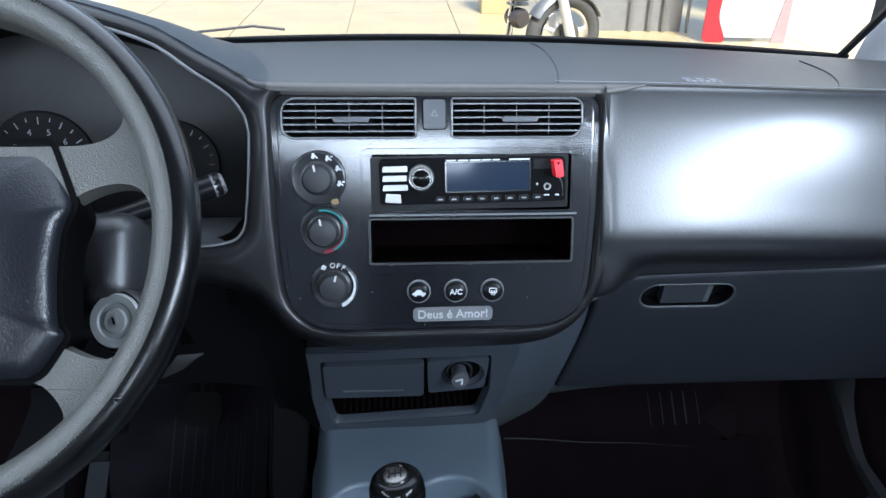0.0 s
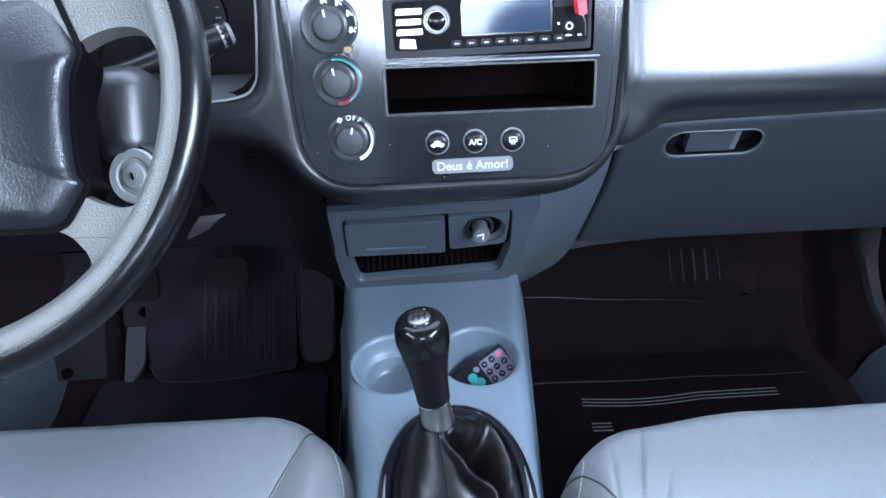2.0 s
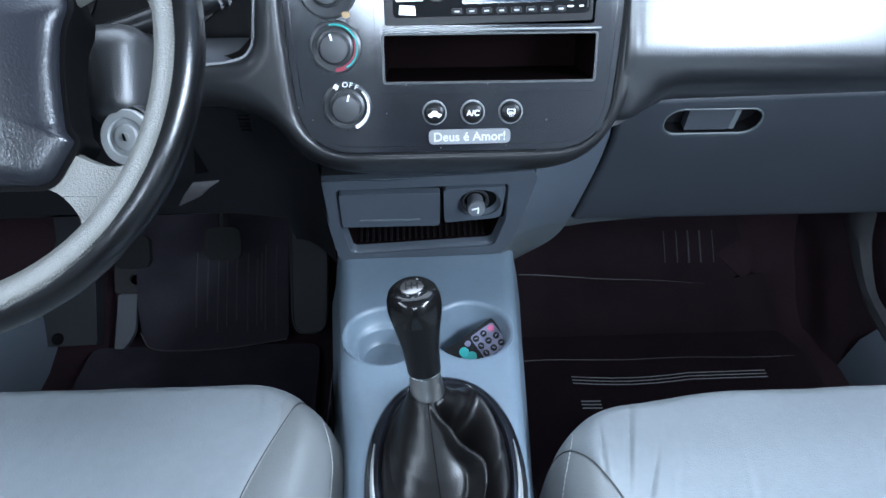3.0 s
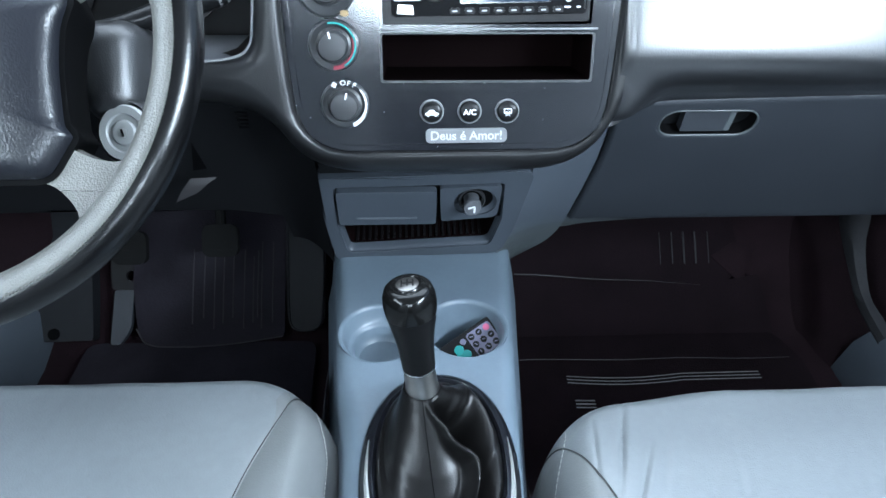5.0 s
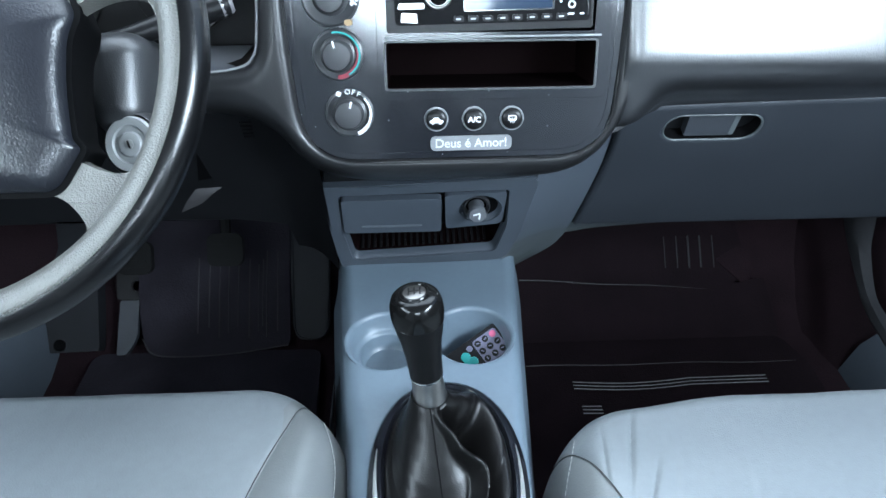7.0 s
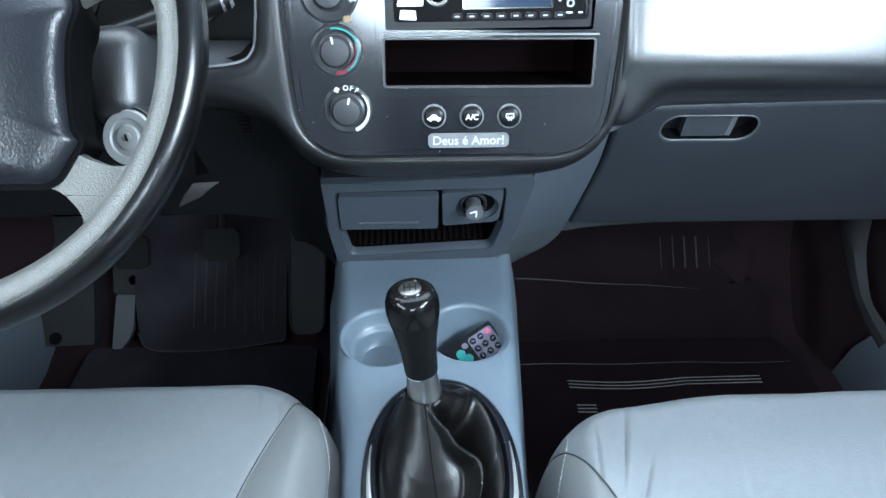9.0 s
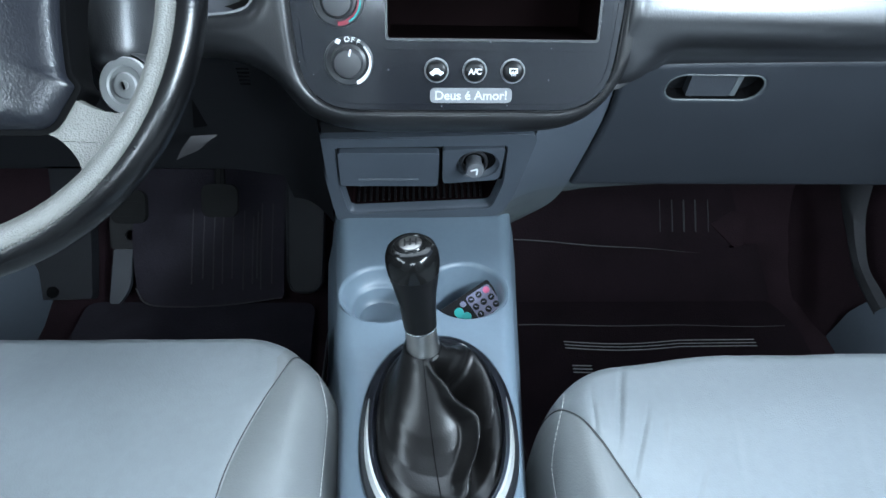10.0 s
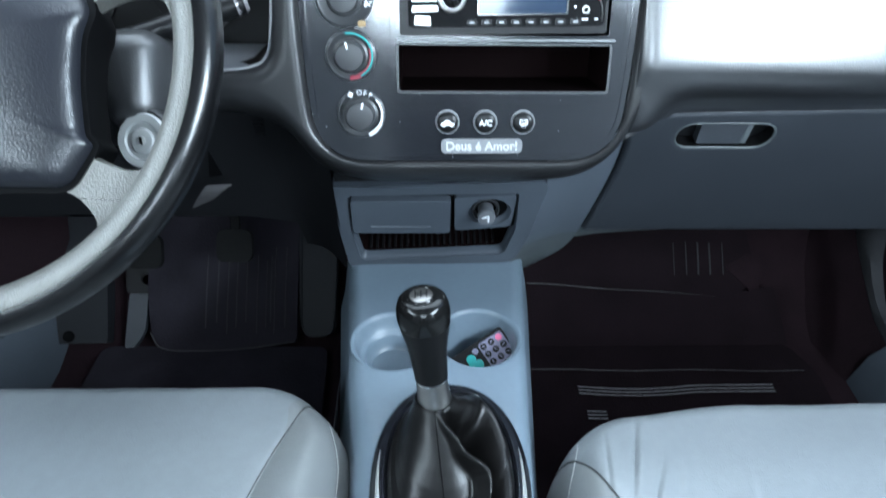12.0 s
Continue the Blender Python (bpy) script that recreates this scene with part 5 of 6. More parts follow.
frame_ring = part("boot_frame", loft([oval_ring(0.0694, 0.1054, 0.2760), oval_ring(0.0690, 0.1050, 0.2880), oval_ring(0.0682, 0.1040, 0.2955), oval_ring(0.0655, 0.1010, 0.3030), oval_ring(0.0610, 0.0965, 0.3085), oval_ring(0.0560, 0.0915, 0.3100), oval_ring(0.0530, 0.0885, 0.3070), oval_ring(0.0520, 0.0875, 0.2950)], close_u=True), M["panel"], gear, "black oval boot frame")
for side in (1, -1):
    rows = []
    for k in range(25):
        a = radians(12 - 92 * k / 24)
        t = k / 24
        half = 0.0034 * math.sin(math.pi * min(t * 0.72 + 0.03, 1))
        row = []
        for j in range(5):
            off = -half + 2 * half * j / 4
            x, y = oval(a, 0.0608 + off, 0.0962 + off)
            row.append((EC.x + side * (x - EC.x), y, 0.3098 - abs(j - 2) * 0.0005 - max(0, off) * 0.55 + min(0, off) * -0.05))
        rows.append(row)
    part("crescent", loft(rows), M["silver"], frame_ring, "silver crescent trim")

COLLAR = Vector((-0.036, 0.366, 0.372))
key_levels = [(0.0, 0.302), (0.06, 0.3105), (0.16, 0.3150), (0.30, 0.3180), (0.44, 0.3240), (0.56, 0.331), (0.68, 0.340), (0.80, 0.350), (0.92, 0.361), (1.0, 0.370)]
levels = []
for k in range(81):
    q = k / 80
    levels.append((q, float(np.interp(q, [a for a, _ in key_levels], [b for _, b in key_levels]))))
RIDGE = ((0.0, -80), (0.22, -66), (0.54, -34), (0.80, -54), (1.0, -76))
rows = []
n = 320
for s, z in levels:
    row = []
    for k in range(n):
        a = 2 * math.pi * k / n
        ex, ey = oval(a, 0.0535, 0.089)
        tx, ty = COLLAR.x + 0.0150 * math.cos(a), COLLAR.y + 0.0150 * math.sin(a)
        x, y = ex + (tx - ex) * s, ey + (ty - ey) * s
        mid = math.sin(math.pi * s)
        deg = math.degrees(a)
        fold = 0.0
        lead = RIDGE[0][1]
        for (s_a, d_a), (s_b, d_b) in zip(RIDGE, RIDGE[1:]):
            if s_a <= s <= s_b:
                lead = d_a + (d_b - d_a) * ease(0, 1, (s - s_a) / (s_b - s_a))
        for gap, wide, high in ((0, 9, 0.0180), (29, 20, -0.0290), (74, 18, 0.0095), (125, 26, -0.004)):
            d = (deg - lead - gap + 180) % 360 - 180
            fold += 1.3 * high * math.exp(-(d / wide) ** 2)
        out = Vector((x - COLLAR.x, y - COLLAR.y))
        out = out.normalized() if out.length > 1e-6 else out
        row.append((x + out.x * fold * mid * 0.8, y + out.y * fold * mid * 0.8, z + fold * mid * 0.9 + 0.0015 * mid * math.sin(3 * a + 6 * s)))
    rows.append(row)
bt = part("boot_leather", loft(rows, close_u=True), M["boot"], gear, "creased black leather boot")
front_seam = [Vector(rows[i][int(n * 0.754)]) + Vector((0, -0.0001, 0.0001)) for i in range(len(levels))]
part("boot_seam", tube(spline(front_seam, 2), 0.0005, 6), M["void"], bt)

lean = Matrix.Translation(COLLAR) @ Matrix.Rotation(radians(-5), 4, "X") @ Matrix.Rotation(radians(-5.5), 4, "Y")
part("collar", lathe([(0.0150, -0.008), (0.0136, 0.0), (0.0128, 0.014), (0.0127, 0.020)], lean, 32), M["satin"], gear, "satin metal collar")
part("collar_ring", lathe([(0.0128, 0.0196), (0.0134, 0.0200), (0.0134, 0.0214), (0.0128, 0.0218)], lean, 32), M["chrome"], gear)
part("knob", lathe([(0.0134, 0.0215), (0.0137, 0.0300), (0.0144, 0.0432), (0.0158, 0.0554), (0.0180, 0.0676), (0.0197, 0.0770)], lean, 40), M["grip"], gear, "tapered black leather grip")
part("knob_head", lathe([(0.0197, 0.0768), (0.0203, 0.0815), (0.0205, 0.0855), (0.0200, 0.0920), (0.0182, 0.0972), (0.0155, 0.1000), (0.0125, 0.1007)], lean, 40), M["gloss"], gear, "gloss black knob head")
part("cap", lathe([(0.0126, 0.1005), (0.0122, 0.1014), (0.0060, 0.1022), (0, 0.1024)], lean, 32), M["gloss"], gear, "dark gloss cap on the knob")
part("cap_ring", lathe([(0.0086, 0.1016), (0.0094, 0.1026), (0.0104, 0.1024), (0.0110, 0.1014)], lean, 32), M["gloss"], gear, "worn metal ring in the cap")
part("cap_inlay", lathe([(0.0088, 0.1018), (0.0060, 0.1026), (0, 0.1028)], lean, 24), M["wornmetal"], gear, "worn metal disc in the cap")
for u, v0, v1 in ((-0.0042, -0.0040, 0.0040), (0.0, -0.0040, 0.0040), (0.0042, -0.0040, 0.0040)):
    part("shift_mark", box((u - 0.0006, v0, 0.1024), (u + 0.0006, v1, 0.1031), lean), M["black"], gear)
part("shift_mark", box((-0.0042, -0.0005, 0.1024), (0.0042, 0.0005, 0.1031), lean), M["black"], gear)


# ---- seats ----
def seat(name, x0, x1, yf, seam_side, label):
    """A seat cushion with a flat middle and a bolster along the tunnel; seam_side: +1 where the tunnel lies to its right."""
    s = thing(name, ((x0 + x1) / 2, 0.1, 0.0), label, "car seat")
    nx, ny = 260, 220
    yb = -0.12
    inner_x = x1 if seam_side > 0 else x0

    def seam_x(y):
        d = 0.042 + 0.048 * ease(0.0, 0.20, yf - 0.008 - y) + 0.07 * max(0.0, (yf - 0.20) - y)
        if seam_side < 0:
            d = float(np.interp(y, (-0.12, 0.271, 0.318, 0.361, 0.388, 0.410, 0.448), (0.150, 0.064, 0.047, 0.030, 0.0175, 0.0085, 0.004)))
        return inner_x - seam_side * d

    r = 0.105 if seam_side > 0 else 0.075

    def set_back(x, y):
        """The front edge falls back towards the tunnel."""
        return 0.0 if seam_side > 0 else 0.017 * (1 - ease(0.10, 0.26, x)) * ease(0.15, 0.42, y)

    def height(x, y):
        dx = min(x - x0, x1 - x)
        dy = yf - y
        if dx < r and dy < r:
            d = r - math.hypot(r - dx, r - dy)
        else:
            d = min(dx, dy)
        e = 0.045
        t = max(0.0, min(1.0, d / e))
        round_off = math.sqrt(max(0.0, 1 - (1 - t) ** 2.2))
        z = 0.15 + 0.147 * round_off
        z += 0.010 * ease(0.0, 0.12, dy) - 0.010 * ease(0.10, 0.5, dy)
        g = x - seam_x(y)
        z -= (0.0040 * math.exp(-g * seam_side / 0.012) if g * seam_side > 1e-6 else 0.0022 * math.exp(g * seam_side / 0.005)) * round_off
        z += 0.0065 * math.exp(-((g * seam_side - 0.035) / 0.028) ** 2) * round_off * ease(0.0, 0.12, dy)
        if seam_side > 0:
            for fx, fy, ang, ln, hh in ((0.085, 0.050, 0.10, 0.020, 0.0009), (0.205, 0.215, 0.55, 0.018, 0.0014), (0.19, 0.225, 0.35, 0.016, 0.0012), (0.33, 0.12, 0.2, 0.03, 0.0006)):
                px, py = x - (x1 - fx), y - (yf - fy)
                a, b = px * math.cos(ang) + py * math.sin(ang), -px * math.sin(ang) + py * math.cos(ang)
                z += hh * (0.6 * math.exp(-((a - 0.006) / 0.0055) ** 2) - math.exp(-(a / 0.0035) ** 2)) * math.exp(-(b / ln) ** 2) * round_off
        if seam_side < 0:
            for fx, fy, ang, ln, hh in ((0.043, 0.088, -0.12, 0.040, 0.0024), (0.0695, 0.078, -0.26, 0.066, 0.0030), (0.076, 0.127, -0.39, 0.050, 0.0026), (0.099, 0.114, -0.30, 0.034, 0.0012), (0.112, 0.175, -0.5, 0.050, 0.0018), (0.20, 0.20, -0.35, 0.06, 0.0012), (0.155, 0.150, -0.2, 0.045, 0.0008), (0.26, 0.15, -0.3, 0.05, 0.0007)):
                px, py = x - (x0 + fx), y - (yf - fy)
                a, b = px * math.cos(ang) + py * math.sin(ang), -px * math.sin(ang) + py * math.cos(ang)
                z += hh * (0.7 * math.exp(-((a - 0.005) / 0.0050) ** 2) + 0.2 * math.exp(-((a + 0.006) / 0.0055) ** 2) - math.exp(-(a / 0.0018) ** 2)) * math.exp(-(b / (ln * 0.72)) ** 2) * round_off
        z += 0.0030 * noise.noise(Vector((x * 9, y * 7, 3 + seam_side))) * round_off + 0.0006 * noise.noise(Vector((x * 50, y * 30, 7)))
        return z

    gy = [yf - (yf - yb) * (k / ny) ** 1.5 for k in range(ny + 1)]
    corner = []
    for j, y in enumerate(gy):
        row = []
        sx = seam_x(y)
        cut = 200 if seam_side > 0 else 58
        for i in range(nx + 1):
            if i <= cut:
                q = i / cut
                x = x0 + (sx - x0) * (q ** 1.0)
            else:
                q = (i - cut) / (nx - cut)
                x = sx + (x1 - sx) * (q if seam_side > 0 else q ** 1.7)
            xx, yy = x, y
            # round the front corners in plan
            for cx, sgn in ((x0, 1), (x1, -1)):
                ax, ay = (cx + sgn * r - x) * sgn, y - (yf - r)
                if ax > 0 and ay > 0:
                    m = max(ax, ay)
                    h = math.hypot(ax, ay)
                    k = m / h if h else 1
                    xx, yy = cx + sgn * r - sgn * ax * k, yf - r + ay * k
            row.append(Vector((xx, yy - set_back(xx, yy), height(xx, yy))))
        corner.append(row)
    for which, mname in (("cushion", "seat"), ("bolster", "bolster")):
        bm = bmesh.new()
        vs = {}
        for j in range(ny):
            for i in range(nx):
                is_bolster = i >= 200 if seam_side > 0 else i < 58
                if is_bolster != (which == "bolster"):
                    continue
                f = []
                for a, b in ((j, i), (j, i + 1), (j + 1, i + 1), (j + 1, i)):
                    if (a, b) not in vs:
                        p = corner[a][b].copy()
                        vs[a, b] = bm.verts.new(p)
                    f.append(vs[a, b])
                bm.faces.new(f)
        part(which, bm, M[mname], s, "" if which == "cushion" else "side bolster with a stitched edge")
    valance = loft([[(p.x + ox, p.y + oy, z) for p in (corner[0])] for ox, oy, z in ((0, 0, 0.152), (0, -0.004, 0.10), (0, -0.012, 0.05))])
    part("valance", valance, M["bolster"], s)
    for xx in (x0, x1):
        part("side_valance", loft([[(xx + (0.004 if xx == x0 else -0.004) * k, y, z) for k, z in enumerate((0.152, 0.10, 0.05))] for y in (yf - 0.07, 0.2, 0.0, yb)]), M["bolster"], s)
    xm, hw = (x0 + x1) / 2, (x1 - x0) / 2 - 0.01
    # unseen backrest, added at this height to block rear light from the lower dash
    back_rows = []
    for y, z, w, th in ((-0.06, 0.22, 0.94, 0.10), (-0.12, 0.34, 1.0, 0.13), (-0.20, 0.50, 1.0, 0.12), (-0.27, 0.65, 0.96, 0.11), (-0.33, 0.79, 0.88, 0.09), (-0.355, 0.85, 0.76, 0.07), (-0.37, 0.88, 0.55, 0.05)):
        back_rows.append([(xm + u, y - 0.05 + v, z) for u, v in bounds(-hw * w, hw * w, -th / 2, th / 2, th * 0.45, 5)])
    part("backrest", loft(back_rows, close_u=True, cap=True), M["seat"], s)
    part("rail", box((x0 + 0.06, yb + 0.02, 0.0), (x0 + 0.09, yf - 0.08, 0.06)), M["post"], s)
    part("rail", box((x1 - 0.09, yb + 0.02, 0.0), (x1 - 0.06, yf - 0.08, 0.06)), M["post"], s)
    st = bmesh.new()
    for lane in ((0.0150,) if seam_side > 0 else (0.0088,)):
        y = yf - 0.045
        while y > 0.12:
            x = inner_x - seam_side * (lane + 0.020 * (1 - ease(0.0, 0.09, yf - 0.03 - y)))
            x2 = inner_x - seam_side * (lane + 0.020 * (1 - ease(0.0, 0.09, yf - 0.0268 - y)))
            tube([(x, y - set_back(x, y), height(x, y) + 0.0003), (x2, y - 0.0032 - set_back(x2, y - 0.0032), height(x2, y - 0.0032) + 0.0002)], 0.00045, 5, bm=st)
            y -= 0.0046
    part("seam", tube([(seam_x(y), y - set_back(seam_x(y), y), height(seam_x(y), y) + 0.0001) for y in gy[16:-1:3]], 0.00055, 6), M["boltseam"], s, "dark sunken seam")
    tagged(part("stitching", st, M["thread"], s, "pale double stitching"), kind="stuff")
    return s


seat("driver_seat", -0.60, -0.105, 0.474, 1, "grey leatherette driver seat cushion with stitched bolster")
seat("passenger_seat", 0.070, 0.57, 0.448, -1, "grey leatherette passenger seat cushion, creased near its bolster")

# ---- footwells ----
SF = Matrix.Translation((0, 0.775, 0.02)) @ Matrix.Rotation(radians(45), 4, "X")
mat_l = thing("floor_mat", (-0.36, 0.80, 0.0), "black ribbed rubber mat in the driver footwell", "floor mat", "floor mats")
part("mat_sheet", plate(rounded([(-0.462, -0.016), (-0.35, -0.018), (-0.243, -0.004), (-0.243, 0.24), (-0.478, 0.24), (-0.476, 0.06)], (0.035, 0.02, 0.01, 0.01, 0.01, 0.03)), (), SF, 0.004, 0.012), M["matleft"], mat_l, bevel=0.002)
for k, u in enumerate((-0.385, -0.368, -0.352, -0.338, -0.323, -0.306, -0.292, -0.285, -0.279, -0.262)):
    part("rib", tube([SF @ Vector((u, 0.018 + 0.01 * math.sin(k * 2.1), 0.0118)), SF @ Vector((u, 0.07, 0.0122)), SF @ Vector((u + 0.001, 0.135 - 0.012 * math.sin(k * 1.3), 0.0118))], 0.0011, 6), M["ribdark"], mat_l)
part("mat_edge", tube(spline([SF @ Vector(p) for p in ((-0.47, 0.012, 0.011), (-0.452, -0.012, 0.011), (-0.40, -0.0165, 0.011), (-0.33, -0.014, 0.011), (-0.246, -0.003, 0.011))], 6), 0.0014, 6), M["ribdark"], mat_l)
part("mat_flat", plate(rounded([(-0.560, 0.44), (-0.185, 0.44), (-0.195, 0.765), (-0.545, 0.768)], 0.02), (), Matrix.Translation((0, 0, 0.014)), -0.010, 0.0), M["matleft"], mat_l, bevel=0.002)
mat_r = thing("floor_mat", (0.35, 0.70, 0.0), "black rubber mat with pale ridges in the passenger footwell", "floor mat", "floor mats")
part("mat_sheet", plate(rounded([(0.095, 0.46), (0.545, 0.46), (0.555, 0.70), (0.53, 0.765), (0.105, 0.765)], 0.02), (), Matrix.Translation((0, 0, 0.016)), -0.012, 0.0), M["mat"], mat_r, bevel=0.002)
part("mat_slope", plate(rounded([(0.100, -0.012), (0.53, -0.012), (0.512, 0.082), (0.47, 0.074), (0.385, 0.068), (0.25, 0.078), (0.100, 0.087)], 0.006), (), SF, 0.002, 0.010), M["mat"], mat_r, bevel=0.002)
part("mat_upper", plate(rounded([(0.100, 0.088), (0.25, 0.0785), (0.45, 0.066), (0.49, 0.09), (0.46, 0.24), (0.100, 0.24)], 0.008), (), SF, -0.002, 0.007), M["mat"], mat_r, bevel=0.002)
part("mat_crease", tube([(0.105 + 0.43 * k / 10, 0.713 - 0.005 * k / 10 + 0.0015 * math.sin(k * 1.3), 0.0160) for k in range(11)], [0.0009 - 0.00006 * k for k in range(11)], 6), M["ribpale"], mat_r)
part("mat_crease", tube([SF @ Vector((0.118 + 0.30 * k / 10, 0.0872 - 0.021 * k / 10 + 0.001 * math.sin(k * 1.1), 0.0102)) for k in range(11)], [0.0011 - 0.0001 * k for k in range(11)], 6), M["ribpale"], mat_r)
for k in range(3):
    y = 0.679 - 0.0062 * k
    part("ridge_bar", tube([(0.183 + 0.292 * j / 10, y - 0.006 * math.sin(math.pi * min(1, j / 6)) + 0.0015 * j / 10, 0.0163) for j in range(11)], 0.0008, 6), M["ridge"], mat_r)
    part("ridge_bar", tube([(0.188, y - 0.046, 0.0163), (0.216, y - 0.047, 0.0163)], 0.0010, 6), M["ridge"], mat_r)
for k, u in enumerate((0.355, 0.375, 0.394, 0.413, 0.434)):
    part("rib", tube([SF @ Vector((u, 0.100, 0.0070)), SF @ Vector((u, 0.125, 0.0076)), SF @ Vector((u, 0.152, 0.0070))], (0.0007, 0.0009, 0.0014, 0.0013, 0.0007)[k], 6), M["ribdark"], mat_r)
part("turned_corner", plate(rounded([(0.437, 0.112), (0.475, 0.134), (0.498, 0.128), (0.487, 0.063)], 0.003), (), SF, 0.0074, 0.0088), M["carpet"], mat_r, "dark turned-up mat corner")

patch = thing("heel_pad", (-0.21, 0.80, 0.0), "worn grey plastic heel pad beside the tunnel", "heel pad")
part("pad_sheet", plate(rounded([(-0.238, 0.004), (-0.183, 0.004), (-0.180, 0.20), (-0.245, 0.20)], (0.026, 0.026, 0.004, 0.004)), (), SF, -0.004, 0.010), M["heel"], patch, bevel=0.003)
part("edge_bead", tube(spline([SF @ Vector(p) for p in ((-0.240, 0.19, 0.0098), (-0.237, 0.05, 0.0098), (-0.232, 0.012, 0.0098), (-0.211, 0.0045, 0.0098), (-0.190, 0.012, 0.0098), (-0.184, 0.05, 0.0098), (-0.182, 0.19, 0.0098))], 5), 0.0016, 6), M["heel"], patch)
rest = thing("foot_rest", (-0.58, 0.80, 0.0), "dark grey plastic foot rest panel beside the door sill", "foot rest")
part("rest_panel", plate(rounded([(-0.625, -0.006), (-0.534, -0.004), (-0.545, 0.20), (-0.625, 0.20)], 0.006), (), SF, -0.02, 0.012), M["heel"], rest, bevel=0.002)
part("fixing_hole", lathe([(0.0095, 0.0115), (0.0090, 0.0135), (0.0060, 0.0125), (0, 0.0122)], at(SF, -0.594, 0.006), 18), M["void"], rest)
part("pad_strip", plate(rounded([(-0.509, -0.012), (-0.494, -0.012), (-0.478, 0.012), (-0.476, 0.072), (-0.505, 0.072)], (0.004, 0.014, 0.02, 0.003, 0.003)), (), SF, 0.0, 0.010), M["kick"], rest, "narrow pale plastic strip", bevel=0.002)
part("bracket", plate(rounded([(-0.512, 0.074), (-0.474, 0.072), (-0.470, 0.135), (-0.515, 0.135)], 0.005), [circle(-0.482, 0.095, 0.008, 16)], SF, 0.0, 0.006), M["soft"], rest, bevel=0.002)
for px, py, pz, w, label in ((-0.452, 0.803, 0.174, 0.050, "dark clutch pedal with a rubber pad"), (-0.322, 0.809, 0.181, 0.052, "dark brake pedal with a rubber pad")):
    pd = thing("pedal", (px, py, pz), label, "pedal", "pedals")
    PFm = Matrix.Translation((px, py, pz)) @ Matrix.Rotation(radians(55), 4, "X")
    h = 0.024
    part("pedal_pad", plate(bounds(-w / 2, w / 2, -h, h, 0.012), (), PFm, -0.006, 0.006), M["pedal"], pd, bevel=0.003)
    for k in range(4):
        part("groove", box((-w / 2 + 0.008, -h * 0.7 + h * 0.45 * k, 0.0055), (w / 2 - 0.008, -h * 0.7 + h * 0.45 * k + 0.003, 0.0070), PFm), M["pedal"], pd)
    part("arm", tube([(px, py + 0.006, pz), (px, py + 0.05, pz + 0.08), (px, py + 0.06, pz + 0.24)], 0.008, 8), M["pedal"], pd)

# ---- outside ----
GZ = -0.36
ground = thing("ground", (0, 8, GZ), "beige polished tile floor of a bright showroom", "floor", kind="structure")
part("base", box((-400, -400, GZ - 0.3), (400, 400, GZ - 0.012)), M["grout"], ground, smooth=False)
# unseen shell, added to keep sun and sky off the side windows
for name, a, b, label in (("wall_shell_west", (-4.2, -5, GZ), (-4.0, -0.2, 2.6), "unseen grey side wall added to block the sky"), ("wall_shell_east", (4.0, -5, GZ), (4.2, -0.2, 2.6), "unseen grey side wall added to block the sky"),
                          ("wall_shell_south", (-4.2, -5.2, GZ), (4.2, -5, 2.6), "unseen grey rear wall added to block the sky"), ("ceiling_shell", (-4.2, -5.2, 2.6), (4.2, -0.2, 2.8), "unseen grey ceiling added over the car to block sun and sky")):
    w = thing(name, [(p + q) / 2 for p, q in zip(a, b)], label, "wall", kind="structure")
    part("plaster", box(a, b), M["skyshell"], w, smooth=False)
bonnet = thing("car_bonnet", (0, 1.6, 0.4), "white painted car bonnet below the windscreen", "bonnet")
part("bonnet_skin", loft([[(x, zbase(x) + 0.035 + (2.05 - zbase(x)) * k / 6, 0.632 - 0.22 * (zbase(x) - 0.98 + (2.05 - zbase(x)) * k / 6) - 0.05 * (abs(x) / 0.7) ** 2.4) for x in [-0.70 + 1.40 * i / 20 for i in range(21)]] for k in range(7)]), M["paint"], bonnet)
for sx, tips in ((1, ((-0.44, 0.985), (-0.34, 1.01), (-0.245, 1.03), (-0.20, 1.03))), (-1, ((0.22, 1.02), (0.30, 1.00), (0.38, 0.975), (0.42, 0.96)))):
    wip = thing("wiper", (tips[0][0], 1.12, 0.64), "dark thin windscreen wiper resting on the glass foot", "wiper", "wipers")
    zz = (0.648, 0.658, 0.665, 0.661) if sx > 0 else (0.645, 0.650, 0.651, 0.650)
    part("blade", tube([(x, y + 0.03, z) for (x, y), z in zip(tips, zz)], 0.0020, 6), M["post"], wip)

bike = thing("motorcycle", (1.01, 4.45, GZ), "parked motorcycle front end with a pale fork and black tyre", "motorcycle")
BM = Matrix.Translation((1.01, 4.45, GZ + 0.273)) @ Matrix.Scale(0.88, 4) @ Matrix.Rotation(radians(24), 4, "Z") @ Matrix.Rotation(radians(90), 4, "X")


def hoop(R, r, m, n=40, k=10, sq=1.0):
    return loft([[m @ Vector(((R + r * math.cos(2 * math.pi * j / k)) * math.cos(2 * math.pi * i / n), (R + r * math.cos(2 * math.pi * j / k)) * math.sin(2 * math.pi * i / n), r * sq * math.sin(2 * math.pi * j / k))) for j in range(k)] for i in range(n)], close_u=True, close_v=True)


part("tyre", hoop(0.262, 0.05, BM), M["tyre"], bike)
rimp = part("rim", hoop(0.205, 0.016, BM, k=8, sq=1.4), M["chrome"], bike)
for k in range(5):
    a = radians(72 * k + 12)
    part("spoke", tube([BM @ Vector((0.03 * math.cos(a), 0.03 * math.sin(a), 0)), BM @ Vector((0.2 * math.cos(a), 0.2 * math.sin(a), 0))], [0.02, 0.012], 8), M["board"], rimp)
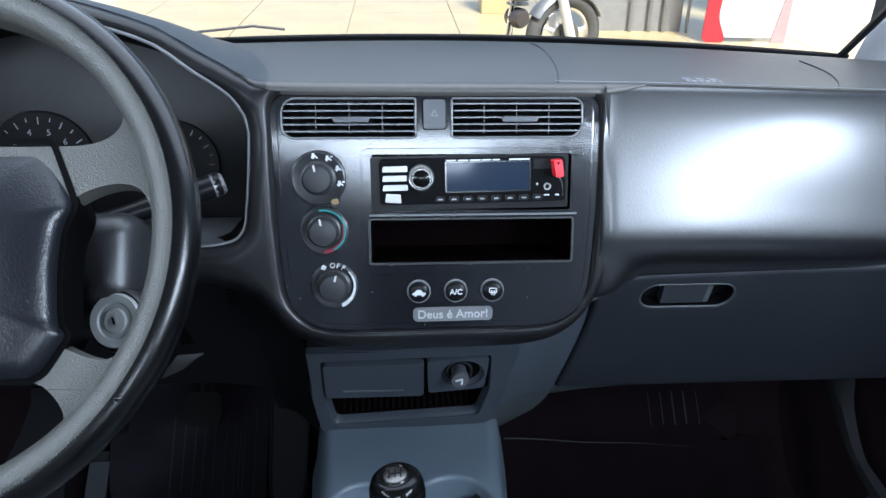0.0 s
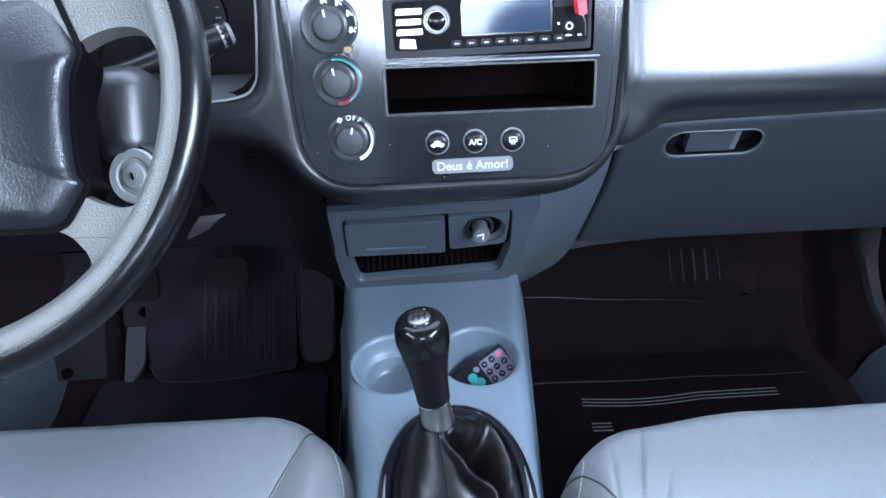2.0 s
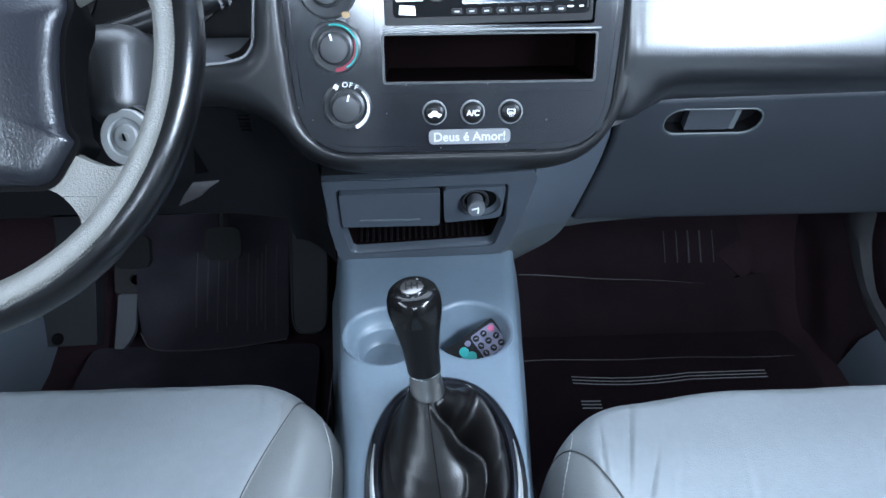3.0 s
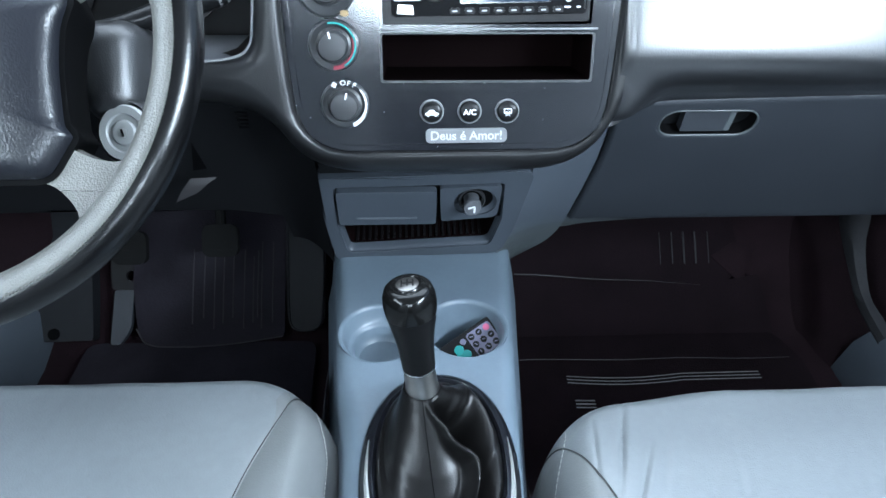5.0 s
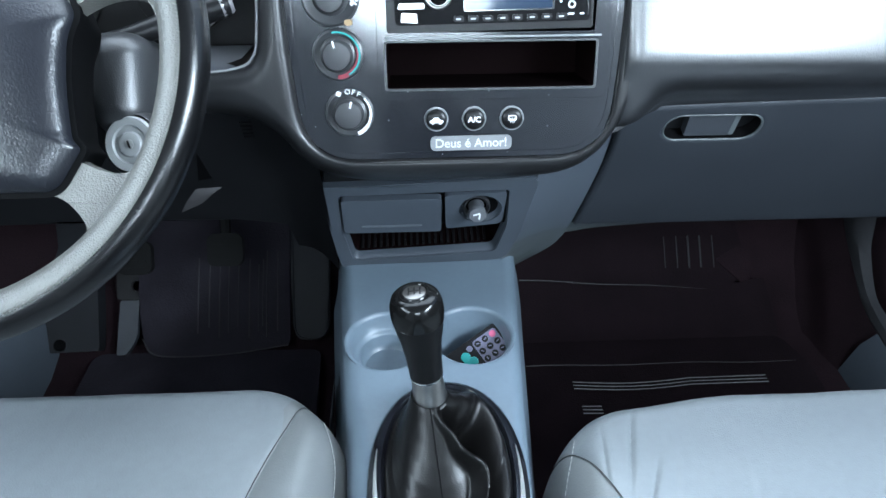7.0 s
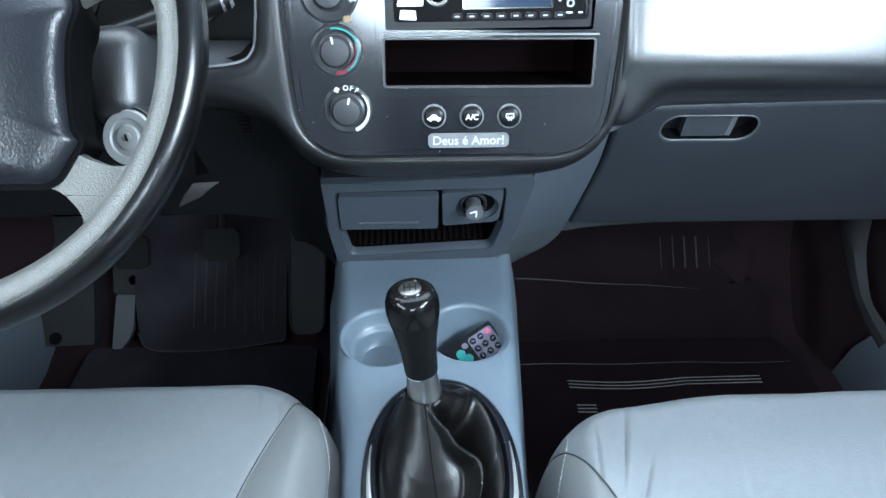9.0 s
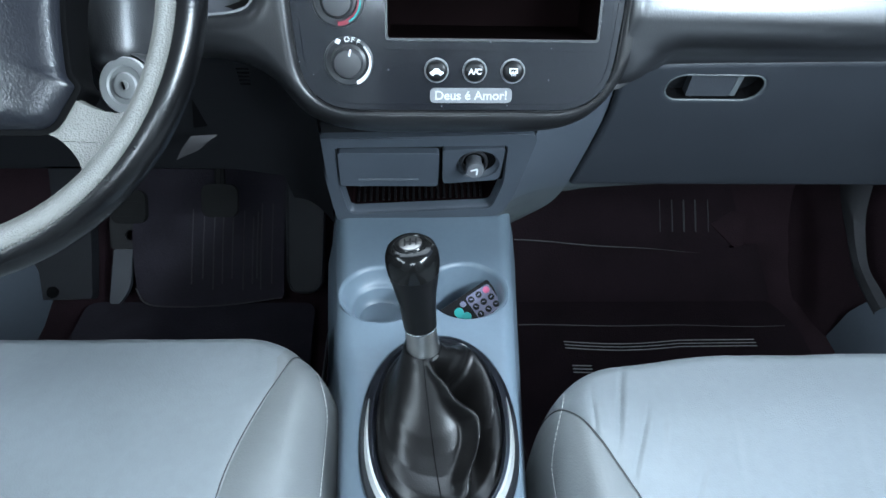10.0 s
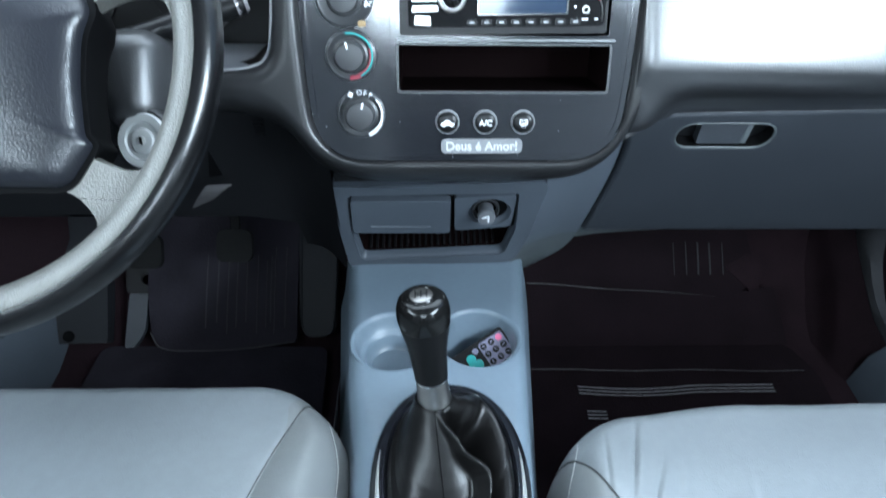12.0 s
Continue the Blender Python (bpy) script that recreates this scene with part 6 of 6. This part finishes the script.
part("hub", lathe([(0, -0.05), (0.045, -0.05), (0.045, 0.05), (0, 0.05)], BM, 20), M["satin"], bike)
part("brake_disc", lathe([(0.11, 0.035), (0.11, 0.040), (0.06, 0.040), (0.06, 0.035)], BM, 28), M["satin"], bike)
for sgn in (-1, 1):
    part("fork_leg", tube([BM @ Vector((0.0, 0.0, sgn * 0.09)), BM @ Vector((-0.10, 0.30, sgn * 0.09)), BM @ Vector((-0.24, 0.72, sgn * 0.09))], [0.032, 0.030, 0.022], 12), M["board"], bike)
fender = []
for i in range(15):
    a = radians(20 + 130 * i / 14)
    fender.append([BM @ Vector(((0.335 - 0.03 * (j / 4 - 1) ** 2 * 1.2) * math.cos(a), (0.335 - 0.03 * (j / 4 - 1) ** 2 * 1.2) * math.sin(a), 0.07 * (j / 4 - 1))) for j in range(9)])
part("fender", loft(fender), M["silver"], bike)
part("frame", tube([BM @ Vector((-0.24, 0.70, 0)), BM @ Vector((-0.42, 0.40, 0)), BM @ Vector((-0.46, 0.02, 0))], 0.022, 10), M["chrome"], bike)
part("engine", lathe([(0, -0.08), (0.05, -0.08), (0.07, -0.05), (0.07, 0.05), (0.05, 0.08), (0, 0.08)], BM @ Matrix.Translation((-0.40, 0.16, 0)), 20), M["post"], bike)
for k in range(4):
    part("cooling_fin", lathe([(0.03, 0.0), (0.075, 0.0), (0.075, 0.010), (0.03, 0.010)], BM @ Matrix.Translation((-0.40, 0.26 + 0.03 * k, 0)) @ Matrix.Rotation(radians(90), 4, "X"), 20), M["satin"], bike)
part("tank", lathe([(0, -0.30), (0.10, -0.26), (0.15, -0.05), (0.13, 0.20), (0, 0.28)], BM @ Matrix.Translation((-0.62, 0.72, 0)) @ Matrix.Rotation(radians(90), 4, "Y"), 20), M["post"], bike)
part("foot_peg", tube([BM @ Vector((-0.46, 0.02, 0)), BM @ Vector((-0.46, 0.0, 0.14))], 0.02, 8), M["tyre"], bike)

screen = thing("glass_partition", (1.95, 5.9, GZ), "smoked glass partition with pale metal posts", "partition")
part("pane", box((1.56, 5.90, GZ), (2.34, 5.93, GZ + 2.0)), M["smoke"], screen)
for x in (1.86, 2.02, 2.14, 2.34):
    part("post", tube([(x + 0.04, 5.86, GZ), (x, 5.86, GZ + 2.0)], 0.014, 8), M["silver"], screen)
sign_board = thing("display_board", (2.7, 5.5, GZ), "white display board with a curved red border", "display board")
SB = Matrix.Translation((2.46, 5.5, GZ)) @ Matrix.Rotation(radians(90), 4, "X")
part("board", plate(bounds(0.0, 0.62, 0.04, 1.7, 0.1), (), SB, -0.03, 0.0), M["board"], sign_board)
part("red_border", plate(rounded([(-0.10, 0.0), (0.10, 0.0), (0.01, 0.20), (0.03, 0.50), (0.16, 0.75), (0.16, 1.7), (-0.06, 1.7)], 0.06), (), SB, 0.0, 0.012), M["redprint"], sign_board)
part("faded_foot", plate(rounded([(0.46, 0.0), (0.58, 0.0), (0.58, 0.40), (0.53, 0.40)], 0.02), (), SB, 0.0, 0.012), M["fadedred"], sign_board)
for name, a, b, y in (("wall_showroom_east", 3.15, 9.0, 6.2), ("wall_showroom_west", -9.0, -3.1, 8.2)):
    w = thing(name, ((a + b) / 2, y, GZ), "bright white painted showroom wall", "wall", kind="structure")
    part("plaster", box((a, y, GZ), (b, y + 0.2, GZ + 3.2)), M["board"], w, smooth=False)
stand = thing("display_stand", (-2.0, 8.7, GZ), "display stand on thin dark steel legs", "stand")
for x in (-2.12, -1.98):
    part("leg", tube([(x, 8.7, GZ), (x - 0.02, 8.7, GZ + 0.9)], 0.012, 8), M["post"], stand)
part("shelf", box((-2.4, 8.5, GZ + 0.9), (-1.7, 8.9, GZ + 0.94)), M["board"], stand)
box_thing = thing("storage_box", (0.66, 7.0, GZ), "cream cardboard box on the showroom floor", "box")
part("carton", box((0.75, 6.6, GZ), (1.05, 6.9, GZ + 0.6)), M["tile"], box_thing, bevel=0.006)

# floor tiles, each its own piece
tile_mesh = bpy.data.meshes.new("tile")
tb = box((-0.4465, -0.4465, -0.012), (0.4465, 0.4465, 0.0))
tb.to_mesh(tile_mesh)
tb.free()
tile_mesh.materials.append(M["tile"])
for i in range(-8, 9):
    for j in range(15):
        t = new("tile", tile_mesh)
        t.parent = ground
        t.matrix_parent_inverse = Matrix.Translation(-ground.location)
        t.location = (0.9 * i + 0.03, 2.6 + 0.9 * j, GZ + 0.0008 * random.random())
